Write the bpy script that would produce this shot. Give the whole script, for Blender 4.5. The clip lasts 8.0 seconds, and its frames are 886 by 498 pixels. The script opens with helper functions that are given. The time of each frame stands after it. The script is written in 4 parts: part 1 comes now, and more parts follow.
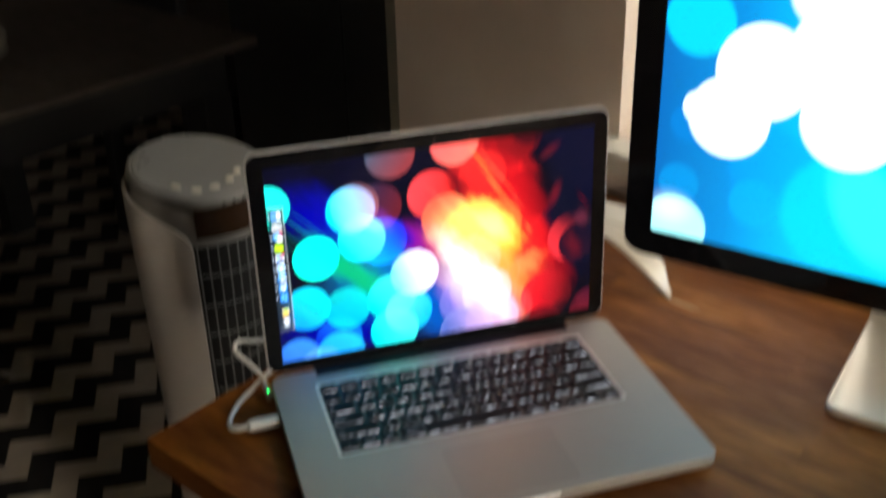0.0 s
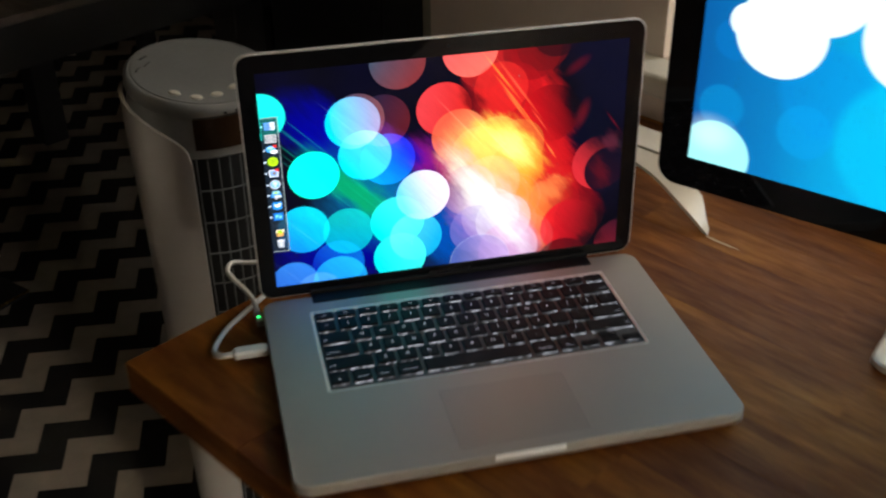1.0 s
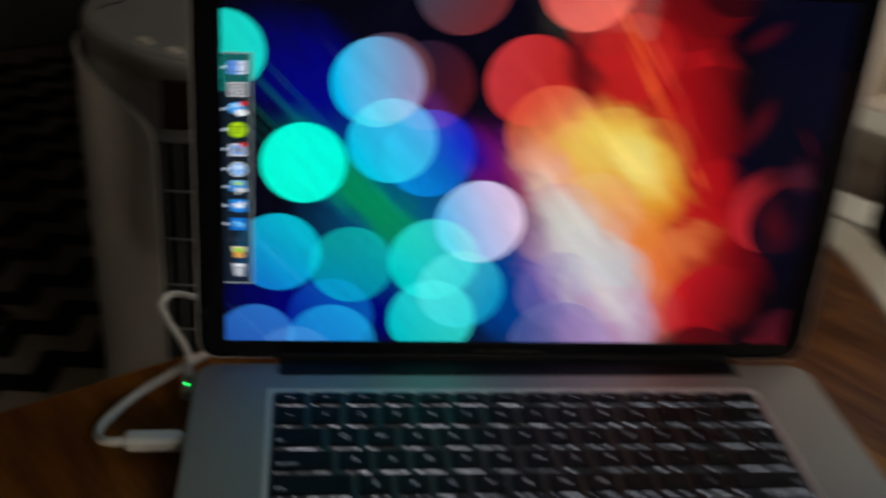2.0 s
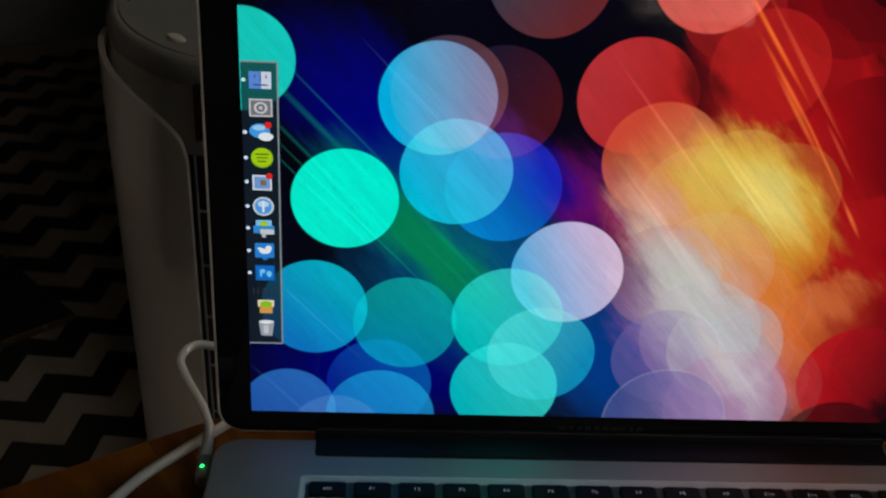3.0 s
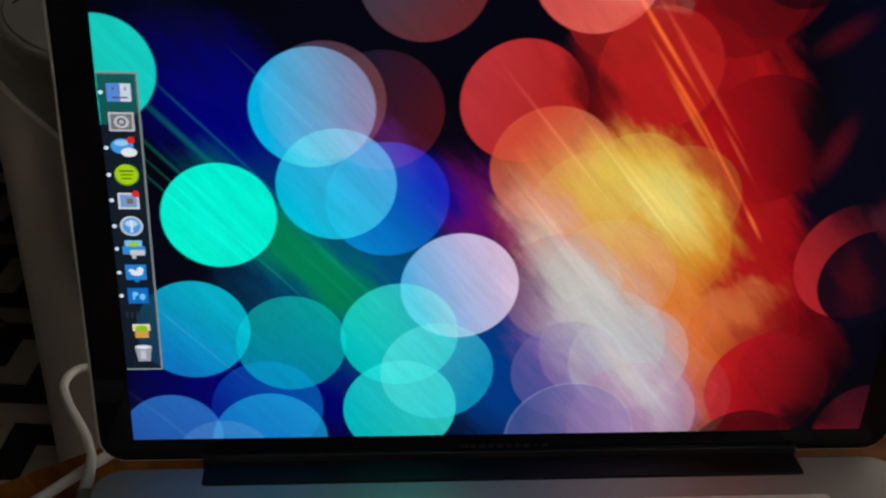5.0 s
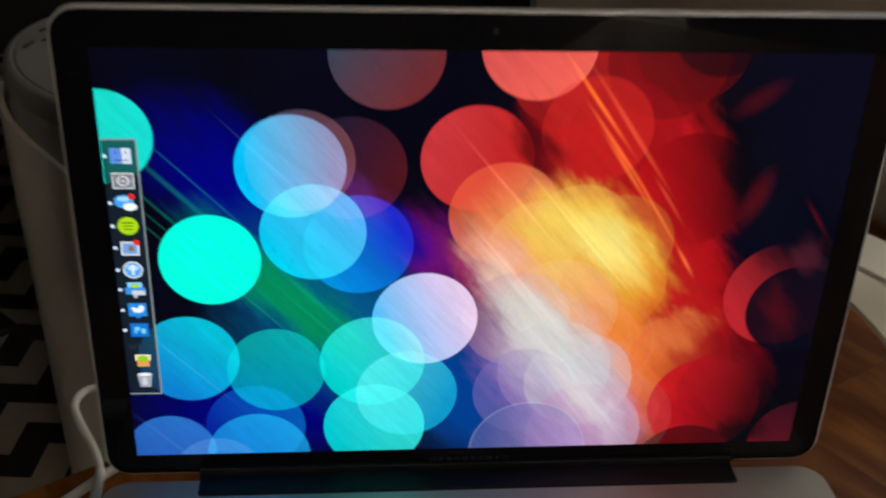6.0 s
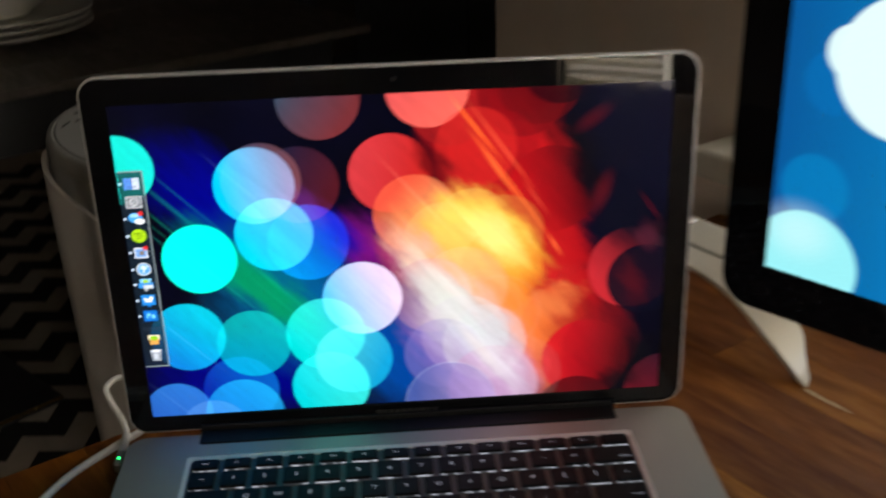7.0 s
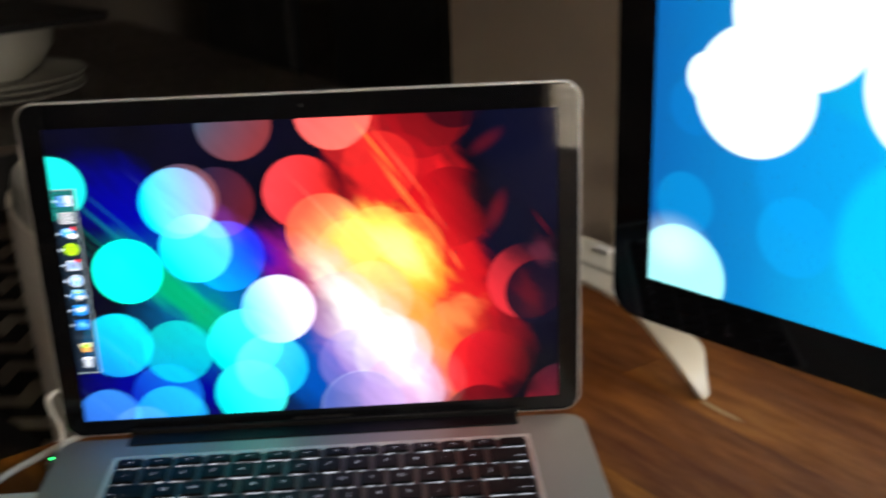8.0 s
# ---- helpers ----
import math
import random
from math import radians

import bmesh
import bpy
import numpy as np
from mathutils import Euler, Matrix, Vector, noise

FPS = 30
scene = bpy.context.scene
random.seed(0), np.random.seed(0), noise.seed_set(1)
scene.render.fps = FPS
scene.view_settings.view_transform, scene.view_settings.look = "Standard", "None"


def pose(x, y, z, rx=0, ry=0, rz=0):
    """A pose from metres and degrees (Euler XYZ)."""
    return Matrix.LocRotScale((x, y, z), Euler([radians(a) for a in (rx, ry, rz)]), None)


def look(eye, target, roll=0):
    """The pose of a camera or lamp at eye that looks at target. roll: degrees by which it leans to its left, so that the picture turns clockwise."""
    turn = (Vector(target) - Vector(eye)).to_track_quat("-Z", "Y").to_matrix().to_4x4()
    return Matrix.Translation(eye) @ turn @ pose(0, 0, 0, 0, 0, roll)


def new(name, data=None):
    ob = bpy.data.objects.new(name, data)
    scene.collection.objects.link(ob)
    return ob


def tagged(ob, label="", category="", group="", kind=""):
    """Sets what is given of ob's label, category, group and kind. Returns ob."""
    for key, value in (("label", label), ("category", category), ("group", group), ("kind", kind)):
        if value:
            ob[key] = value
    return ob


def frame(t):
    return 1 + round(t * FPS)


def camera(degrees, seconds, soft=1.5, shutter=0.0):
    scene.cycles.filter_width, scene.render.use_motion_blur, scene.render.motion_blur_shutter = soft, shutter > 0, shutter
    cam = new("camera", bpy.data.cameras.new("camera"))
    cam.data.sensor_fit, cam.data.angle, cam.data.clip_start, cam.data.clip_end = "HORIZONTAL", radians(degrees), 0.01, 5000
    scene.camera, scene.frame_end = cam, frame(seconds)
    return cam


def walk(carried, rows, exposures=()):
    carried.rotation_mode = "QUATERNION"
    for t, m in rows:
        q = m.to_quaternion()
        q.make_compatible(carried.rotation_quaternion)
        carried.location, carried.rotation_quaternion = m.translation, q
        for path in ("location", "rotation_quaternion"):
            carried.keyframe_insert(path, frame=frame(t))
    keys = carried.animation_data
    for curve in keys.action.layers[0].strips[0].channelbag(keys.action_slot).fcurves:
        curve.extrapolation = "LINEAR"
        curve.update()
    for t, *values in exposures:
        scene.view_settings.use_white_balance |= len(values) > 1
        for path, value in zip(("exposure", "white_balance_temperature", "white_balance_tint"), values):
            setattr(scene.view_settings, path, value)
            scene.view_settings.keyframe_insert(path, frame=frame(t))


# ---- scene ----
cam = camera(44.4, 8.0, soft=2.1, shutter=1.0)
PATH = [
    (0, (-0.266, -0.913, 1.373), (0.220, 0.741, 0.462), -1.4),
    (0.3, (-0.266, -0.888, 1.373), (0.200, 0.718, 0.371), -2.3),
    (0.5, (-0.252, -0.887, 1.374), (0.199, 0.733, 0.386), -2.2),
    (1, (-0.207, -0.843, 1.321), (0.172, 0.774, 0.300), -0.6),
    (1.3, (-0.185, -0.720, 1.281), (0.252, 0.897, 0.282), 2.2),
    (1.5, (-0.181, -0.629, 1.247), (0.236, 0.977, 0.222), 3.1),
    (1.8, (-0.142, -0.549, 1.196), (0.203, 1.097, 0.209), 4.8),
    (2, (-0.124, -0.528, 1.103), (0.129, 1.192, 0.219), 4.8),
    (2.2, (-0.108, -0.467, 1.099), (0.006, 1.208, 0.108), 3.8),
    (3.3, (-0.105, -0.398, 1.069), (0.001, 1.325, 0.162), 3.2),
    (3.5, (-0.102, -0.391, 1.067), (0.015, 1.331, 0.160), 3.4),
    (4, (-0.095, -0.388, 1.077), (0.087, 1.323, 0.160), 3.2),
    (4.5, (-0.088, -0.378, 1.075), (0.103, 1.324, 0.143), 3.6),
    (5.8, (-0.060, -0.405, 1.107), (0.102, 1.289, 0.154), 1.7),
    (6, (-0.061, -0.420, 1.125), (0.107, 1.271, 0.167), 2.4),
    (6.5, (-0.043, -0.503, 1.139), (0.062, 1.225, 0.242), 1.0),
    (7, (-0.010, -0.602, 1.155), (0.094, 1.168, 0.344), -1.7),
    (7.5, (0.036, -0.659, 1.154), (0.133, 1.149, 0.429), -2.2),
    (7.8, (0.052, -0.668, 1.157), (0.096, 1.137, 0.421), -2.5),
    (8, (0.057, -0.676, 1.137), (0.139, 1.149, 0.457), -2.0),
]
walk(cam, [(t, look(eye, target, roll)) for t, eye, target, roll in PATH],
     exposures=[(0, 1.68), (0.7, 1.48), (1.1, 1.02), (1.8, 0.46), (2.2, 0.0), (3.3, -0.08), (4.7, -0.04), (6.0, 0.36), (6.6, 0.56), (7.0, 0.76), (7.5, 1.24), (8.0, 1.32)])

# ---- world and lights ----
world = bpy.data.worlds.new("World")
scene.world = world
world.use_nodes = True
wn = world.node_tree.nodes
sky = wn.new("ShaderNodeTexSky")
sky.sky_type, sky.sun_disc, sky.sun_elevation, sky.sun_rotation = "NISHITA", False, radians(25), radians(40)
world.node_tree.links.new(sky.outputs[0], wn["Background"].inputs[0])
wn["Background"].inputs[1].default_value = 0.12

DESK = pose(-0.306, -0.038, 0, 0, 0, -58)      # x along the wall, y towards the wall
DZ = 0.74                                      # desk top


def area_lamp(name, m, sx, sy, power, colour):
    d = bpy.data.lights.new(name, "AREA")
    d.shape, d.size, d.size_y, d.energy, d.color = "RECTANGLE", sx, sy, power, colour
    ob = new(name, d)
    ob.matrix_world = m
    return ob


# daylight in the two window openings
area_lamp("window_daylight", DESK @ pose(0.62, 0.90, 1.38, 90, 0, 180), 1.25, 1.15, 4.6, (1.0, 0.95, 0.84))
area_lamp("side_window_daylight", DESK @ pose(2.37, -0.36, 1.1275, 90, 0, 90), 0.34, 1.345, 13.5, (1.0, 0.88, 0.73))

# ---- materials ----
def lin(c):
    return tuple(((v + 0.055) / 1.055) ** 2.4 if v > 0.04045 else v / 12.92 for v in c)


class Nodes:
    """A node material with a few short cuts."""
    def __init__(self, name):
        self.m = bpy.data.materials.new(name)
        self.m.use_nodes = True
        self.t = self.m.node_tree
        self.b = self.t.nodes["Principled BSDF"]

    def add(self, kind, **values):
        n = self.t.nodes.new(kind)
        for k, v in values.items():
            n.inputs[k].default_value = v
        return n

    def link(self, a, b):
        self.t.links.new(a, b)

    def coords(self, which="Object", scale=(1, 1, 1), turn=0.0):
        c, mp = self.add("ShaderNodeTexCoord"), self.add("ShaderNodeMapping")
        mp.inputs["Scale"].default_value = scale
        mp.inputs["Rotation"].default_value = (0, 0, radians(turn))
        self.link(c.outputs[which], mp.inputs[0])
        return mp.outputs[0]

    def noise(self, vec, scale, detail=4.0, rough=0.55):
        n = self.add("ShaderNodeTexNoise", Scale=scale, Detail=detail, Roughness=rough)
        self.link(vec, n.inputs["Vector"])
        return n.outputs["Fac"]

    def ramp(self, fac, stops):
        r = self.add("ShaderNodeValToRGB")
        e = r.color_ramp.elements
        while len(e) < len(stops):
            e.new(0.5)
        for k, (p, c) in enumerate(stops):
            e[k].position, e[k].color = p, (*c, 1)
        self.link(fac, r.inputs[0])
        return r.outputs[0]

    def math(self, op, a, b=0.0):
        n = self.add("ShaderNodeMath")
        n.operation = op
        for k, v in enumerate((a, b)):
            if isinstance(v, (int, float)):
                n.inputs[k].default_value = v
            else:
                self.link(v, n.inputs[k])
        return n.outputs[0]

    def mix(self, fac, a, b, mode="MIX"):
        n = self.add("ShaderNodeMix")
        n.data_type, n.blend_type = "RGBA", mode
        for k, v in ((0, fac), (6, a), (7, b)):
            if isinstance(v, (int, float)):
                n.inputs[k].default_value = v
            elif isinstance(v, tuple):
                n.inputs[k].default_value = (*v, 1)
            else:
                self.link(v, n.inputs[k])
        return n.outputs[2]

    def bump(self, height, strength, distance=0.001):
        n = self.add("ShaderNodeBump", Strength=strength, Distance=distance)
        self.link(height, n.inputs["Height"])
        self.link(n.outputs[0], self.b.inputs["Normal"])


def surface(name, colour, rough=0.5, metal=0.0, vary=0.15, scale=40.0, bump=0.1, coat=0.0, spec=0.5):
    """A plain surface with grain and blotches."""
    k = Nodes(name)
    v = k.coords()
    fine, broad = k.noise(v, scale * 6), k.noise(v, scale * 0.25, 3)
    f = k.math("ADD", k.math("MULTIPLY", fine, 0.4), k.math("MULTIPLY", broad, 0.6))
    lo, hi = tuple(c * (1 - vary) for c in colour), tuple(min(1, c * (1 + vary)) for c in colour)
    k.link(k.ramp(f, [(0.3, lo), (0.7, hi)]), k.b.inputs["Base Color"])
    r = k.ramp(broad, [(0.3, (max(0.03, rough * 0.88),) * 3), (0.7, (min(1, rough * 1.12),) * 3)])
    k.link(r, k.b.inputs["Roughness"])
    k.b.inputs["Metallic"].default_value = metal
    k.b.inputs["Coat Weight"].default_value = coat
    k.b.inputs["Specular IOR Level"].default_value = spec
    if bump:
        k.bump(fine, bump, 0.0004)
    return k.m


def glow(name, colour, strength):
    k = Nodes(name)
    k.b.inputs["Base Color"].default_value = (0.02, 0.02, 0.02, 1)
    k.b.inputs["Emission Color"].default_value = (*colour, 1)
    k.b.inputs["Emission Strength"].default_value = strength
    k.b.inputs["Roughness"].default_value = 0.25
    return k.m


def wood(name, dark, mid, light, rough):
    """Oiled hardwood staves: the tone changes from piece to piece."""
    k = Nodes(name)
    info = k.add("ShaderNodeObjectInfo")
    v = k.coords(scale=(6.0, 30, 30))
    shift = k.add("ShaderNodeVectorMath")
    shift.operation = "ADD"
    k.link(v, shift.inputs[0])
    off = k.math("MULTIPLY", info.outputs["Random"], 37.0)
    comb = k.add("ShaderNodeCombineXYZ")
    k.link(off, comb.inputs[0]), k.link(off, comb.inputs[1])
    k.link(comb.outputs[0], shift.inputs[1])
    v = shift.outputs[0]
    grain, broad, fine = k.noise(v, 3.0, 8, 0.6), k.noise(v, 0.9, 3), k.noise(v, 16.0, 4)
    f = k.math("ADD", k.math("MULTIPLY", grain, 0.45), k.math("MULTIPLY", broad, 0.55))
    f = k.math("ADD", f, k.math("MULTIPLY", k.math("SUBTRACT", info.outputs["Random"], 0.5), 0.13))
    col = k.ramp(f, [(0.26, dark), (0.50, mid), (0.76, light)])
    col = k.mix(k.math("MULTIPLY", fine, 0.30), col, dark)
    k.link(col, k.b.inputs["Base Color"])
    k.b.inputs["Specular IOR Level"].default_value = 0.2
    k.link(k.ramp(grain, [(0.3, (rough * 1.25,) * 3), (0.7, (rough * 0.85,) * 3)]), k.b.inputs["Roughness"])
    k.bump(k.math("ADD", grain, k.math("MULTIPLY", fine, 0.5)), 0.12, 0.0006)
    return k.m


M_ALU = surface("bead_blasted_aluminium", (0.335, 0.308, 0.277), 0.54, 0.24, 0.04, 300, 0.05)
# edge aluminium made paler and less metallic, its highlight held in the colour
M_ALU_EDGE = surface("brightened_aluminium_edge", (0.74, 0.72, 0.71), 0.36, 0.35, 0.04, 300, 0.0)
M_TRACK = surface("satin_glass_trackpad", (0.30, 0.278, 0.25), 0.50, 0.30, 0.03, 200, 0.0)
# bevel round the keys: non-metal, with the bright highlight painted in
M_RIM = surface("pale_bevel_highlight", (0.72, 0.69, 0.65), 0.48, 0.0, 0.03, 250, 0.0)
# well floor far darker than the case: shade between the keys, in the colour
M_WELL = surface("shade_darkened_well_aluminium", (0.075, 0.073, 0.07), 0.60, 0.2, 0.05, 250, 0.0)
M_KEY = surface("black_key_plastic", (0.008, 0.008, 0.009), 0.66, 0.0, 0.15, 400, 0.05, spec=0.14)
M_BEZEL = surface("black_glass_bezel", (0.005, 0.005, 0.006), 0.035, 0.0, 0.1, 30, 0.0, spec=0.30)
M_HINGE = surface("black_hinge_plastic", (0.008, 0.008, 0.009), 0.55, 0.0, 0.15, 200, 0.05, spec=0.18)
M_PADGAP = surface("trackpad_seam", (0.20, 0.195, 0.185), 0.6, 0.0, 0.1, 50, 0.0)
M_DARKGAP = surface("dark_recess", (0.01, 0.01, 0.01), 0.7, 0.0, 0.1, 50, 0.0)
M_FEET = surface("black_rubber", (0.02, 0.02, 0.02), 0.8, 0.0, 0.1, 200, 0.1)
_k = Nodes("key_backlight")
_k.b.inputs["Base Color"].default_value = (0.05, 0.05, 0.05, 1)
_k.b.inputs["Emission Color"].default_value = (0.84, 0.88, 1.0, 1)
_geo = _k.add("ShaderNodeNewGeometry")
_n = _k.noise(_geo.outputs["Position"], 190.0, 2, 0.5)
_k.link(_k.ramp(_n, [(0.45, (0.02,) * 3), (0.64, (0.42,) * 3)]), _k.b.inputs["Emission Strength"])
M_BACKLIGHT = _k.m
M_LEGEND = glow("key_legend_light", (0.8, 0.84, 1.0), 0.16)
M_GREEN = glow("green_charge_light", (0.02, 1.0, 0.15), 3.0)
M_WHITE_PLASTIC = surface("white_cable_plastic", (0.74, 0.73, 0.70), 0.42, 0.0, 0.05, 150, 0.05)
M_GREY_MARK = surface("grey_print", (0.014, 0.014, 0.015), 0.4, 0.0, 0.05, 100, 0.0)
M_STAVE = wood("oiled_acacia_staves", lin((0.28, 0.118, 0.045)), lin((0.475, 0.270, 0.072)), lin((0.67, 0.44, 0.11)), 0.58)
M_TABLE = wood("dark_stained_table_wood", (0.055, 0.044, 0.037), (0.10, 0.082, 0.070), (0.135, 0.112, 0.096), 0.36)
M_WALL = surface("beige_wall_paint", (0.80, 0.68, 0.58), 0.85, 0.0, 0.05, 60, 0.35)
# the room's dim side: its shade is put into a dark wall colour
M_SHADEWALL = surface("shade_toned_wall_paint", (0.22, 0.19, 0.17), 0.85, 0.0, 0.08, 40, 0.3)
M_CASING = surface("aged_cream_casing_paint", (0.40, 0.38, 0.30), 0.45, 0.0, 0.08, 40, 0.1)
M_GRILLE = surface("grey_grille_plastic", (0.20, 0.205, 0.21), 0.45, 0.0, 0.05, 60, 0.0)
M_CEIL = surface("white_ceiling_paint", (0.72, 0.70, 0.66), 0.9, 0.0, 0.04, 40, 0.2)
M_TRIM = surface("cream_gloss_paint", (0.72, 0.69, 0.60), 0.35, 0.0, 0.04, 60, 0.1)
_k = Nodes("translucent_blind_slat")
_t = _k.add("ShaderNodeBsdfTranslucent", Color=(0.75, 0.68, 0.52, 1))
_m = _k.add("ShaderNodeMixShader", Fac=0.45)
_k.b.inputs["Base Color"].default_value = (0.72, 0.68, 0.58, 1)
_k.link(_k.b.outputs[0], _m.inputs[1]), _k.link(_t.outputs[0], _m.inputs[2])
_k.link(_m.outputs[0], _k.t.nodes["Material Output"].inputs[0])
M_BLIND = _k.m
M_FLOOR = surface("dark_floor_boards", (0.07, 0.055, 0.045), 0.5, 0.0, 0.3, 12, 0.1)
M_BLACK = surface("black_painted_wood", (0.015, 0.015, 0.017), 0.55, 0.0, 0.25, 30, 0.1)
M_RUG = surface("cream_woven_wool", (0.45, 0.39, 0.33), 0.95, 0.0, 0.16, 90, 0.9)
M_RUGB = surface("black_woven_wool", (0.012, 0.011, 0.011), 0.95, 0.0, 0.3, 90, 0.9)
M_FAN = surface("white_fan_plastic", (0.58, 0.54, 0.505), 0.45, 0.0, 0.04, 60, 0.08)
M_FANTOP = surface("grey_fan_plastic", (0.25, 0.245, 0.235), 0.42, 0.0, 0.10, 30, 0.08)
M_BUTTON = surface("cream_button_plastic", (0.75, 0.69, 0.58), 0.4, 0.0, 0.04, 80, 0.0)
M_SMOKE = surface("smoked_display_window", (0.035, 0.018, 0.010), 0.16, 0.0, 0.2, 40, 0.0)
M_PORC = surface("white_glazed_porcelain", (0.70, 0.69, 0.63), 0.18, 0.0, 0.03, 40, 0.0, coat=0.4)
M_SATIN = surface("satin_aluminium_sheet", (0.66, 0.63, 0.56), 0.42, 0.5, 0.04, 200, 0.05)
M_BRASS = surface("polished_brass", (0.75, 0.55, 0.20), 0.25, 1.0, 0.08, 120, 0.0)
M_DARKWOOD = surface("dark_brown_wood", (0.045, 0.032, 0.024), 0.5, 0.0, 0.25, 30, 0.1)
# near-white, so that the scoop's highlight lies in the colour
M_SCOOP = surface("pale_scoop_highlight", (0.86, 0.86, 0.86), 0.35, 0.15, 0.02, 100, 0.0)
M_SCRATCH = surface("pale_scratched_wood", (0.44, 0.32, 0.18), 0.6, 0.0, 0.25, 200, 0.0)


def disc_of(colour, alpha, u, v, r=0.112, to=None, turn=0.0):
    """A crisp disc of light; to: the colour that it changes to along turn."""
    return colour, alpha, u, v, r, 0.018, 1.0, turn, to


def haze(colour, alpha, u, v, r, stretch=1.0, turn=0.0, soft=0.7):
    """A soft patch of light."""
    return colour, alpha, u, v, r, soft, stretch, turn, None


def wallpaper(name, ground, layers, lights, trails, strength, streaky=False):
    """A lit screen: discs and hazes of light laid over one another on a dark ground."""
    k = Nodes(name)
    uv = k.add("ShaderNodeUVMap")
    grain = k.noise(uv.outputs[0], 260.0, 2)
    col = ground(k, uv.outputs[0])
    ragged = uv.outputs[0]
    if streaky:                                # soft patches take brushed, ragged outlines
        mp = k.add("ShaderNodeMapping")
        mp.inputs["Rotation"].default_value = (0, 0, radians(49))
        k.link(uv.outputs[0], mp.inputs[0])
        st = k.add("ShaderNodeMapping")
        st.inputs["Scale"].default_value = (5.0, 17.0, 1)
        k.link(mp.outputs[0], st.inputs[0])
        nz = k.add("ShaderNodeTexNoise", Scale=1.0, Detail=6.0, Roughness=0.62)
        k.link(st.outputs[0], nz.inputs["Vector"])
        push = k.add("ShaderNodeVectorMath")
        push.operation = "MULTIPLY_ADD"
        push.inputs[1].default_value = (0.16, 0.16, 0.0)
        base = k.add("ShaderNodeVectorMath")
        base.operation = "SUBTRACT"
        base.inputs[1].default_value = (0.08, 0.08, 0.0)
        k.link(uv.outputs[0], base.inputs[0])
        k.link(nz.outputs["Color"], push.inputs[0]), k.link(base.outputs[0], push.inputs[2])
        ragged = push.outputs[0]
    for mode, rows in (("MIX", layers), ("SCREEN", lights), ("ADD", trails)):
        for colour, alpha, u, v, r, soft, stretch, turn, to in rows:
            step = k.add("ShaderNodeVectorMath")
            step.operation = "MULTIPLY_ADD"
            step.inputs[1].default_value = (1e-7, 1e-7, 1e-7)
            k.link(col, step.inputs[0]), k.link(ragged if soft > 0.3 and r > 0.02 else uv.outputs[0], step.inputs[2])
            mp = k.add("ShaderNodeMapping")
            mp.vector_type = "TEXTURE"
            mp.inputs["Location"].default_value = (u, v, 0)
            mp.inputs["Rotation"].default_value = (0, 0, radians(turn))
            mp.inputs["Scale"].default_value = (r * stretch, r, 1)
            k.link(step.outputs[0], mp.inputs[0])
            ln = k.add("ShaderNodeVectorMath")
            ln.operation = "LENGTH"
            k.link(mp.outputs[0], ln.inputs[0])
            rg = k.add("ShaderNodeMapRange")
            rg.interpolation_type = "SMOOTHSTEP"
            far = ln.outputs["Value"]
            ends = (1 + soft, 1 - soft)
            if soft < 0:                       # a thin rim alone
                far, ends = k.math("ABSOLUTE", k.math("SUBTRACT", far, 1.0)), (-soft, 0.0)
            for q, val in ((1, ends[0]), (2, ends[1]), (3, 0.0), (4, alpha)):
                rg.inputs[q].default_value = val
            k.link(far, rg.inputs[0])
            paint = lin(colour)
            if to:
                sp = k.add("ShaderNodeSeparateXYZ")
                k.link(mp.outputs[0], sp.inputs[0])
                mr = k.add("ShaderNodeMapRange")
                for q, val in ((1, -0.8), (2, 0.8), (3, 0.0), (4, 1.0)):
                    mr.inputs[q].default_value = val
                k.link(sp.outputs[0], mr.inputs[0])
                paint = k.mix(mr.outputs[0], lin(colour), lin(to))
            col = k.mix(rg.outputs[0], col, paint, mode)
    fleck = k.math("ADD", 0.90, k.math("MULTIPLY", grain, 0.20))
    if streaky:
        sk = k.math("ADD", 0.85, k.math("MULTIPLY", streaks(k, uv.outputs[0], 49, 150.0, 3.5), 0.30))
        wide = k.math("ADD", 0.76, k.math("MULTIPLY", streaks(k, uv.outputs[0], 49, 26.0, 5.0), 0.48))
        fleck = k.math("MULTIPLY", fleck, k.math("MULTIPLY", sk, wide))
    k.b.inputs["Base Color"].default_value = (0.004, 0.004, 0.005, 1)
    k.b.inputs["Roughness"].default_value = 0.04
    k.b.inputs["Specular IOR Level"].default_value = 0.13
    k.link(col, k.b.inputs["Emission Color"])
    k.link(k.math("MULTIPLY", fleck, strength), k.b.inputs["Emission Strength"])
    return k.m


def streaks(k, uv, turn, scale, thin):
    """Fine lines along one direction, for light trails."""
    mp = k.add("ShaderNodeMapping")
    mp.inputs["Rotation"].default_value = (0, 0, radians(turn))
    k.link(uv, mp.inputs[0])
    st = k.add("ShaderNodeMapping")
    st.inputs["Scale"].default_value = (thin, scale, 1)
    k.link(mp.outputs[0], st.inputs[0])
    return k.noise(st.outputs[0], 1.0, 5, 0.7)


def ground_laptop(k, uv):
    n = k.noise(uv, 3.0, 3)
    col = k.ramp(n, [(0.35, lin((0.012, 0.012, 0.04))), (0.75, lin((0.02, 0.02, 0.10)))])
    return col


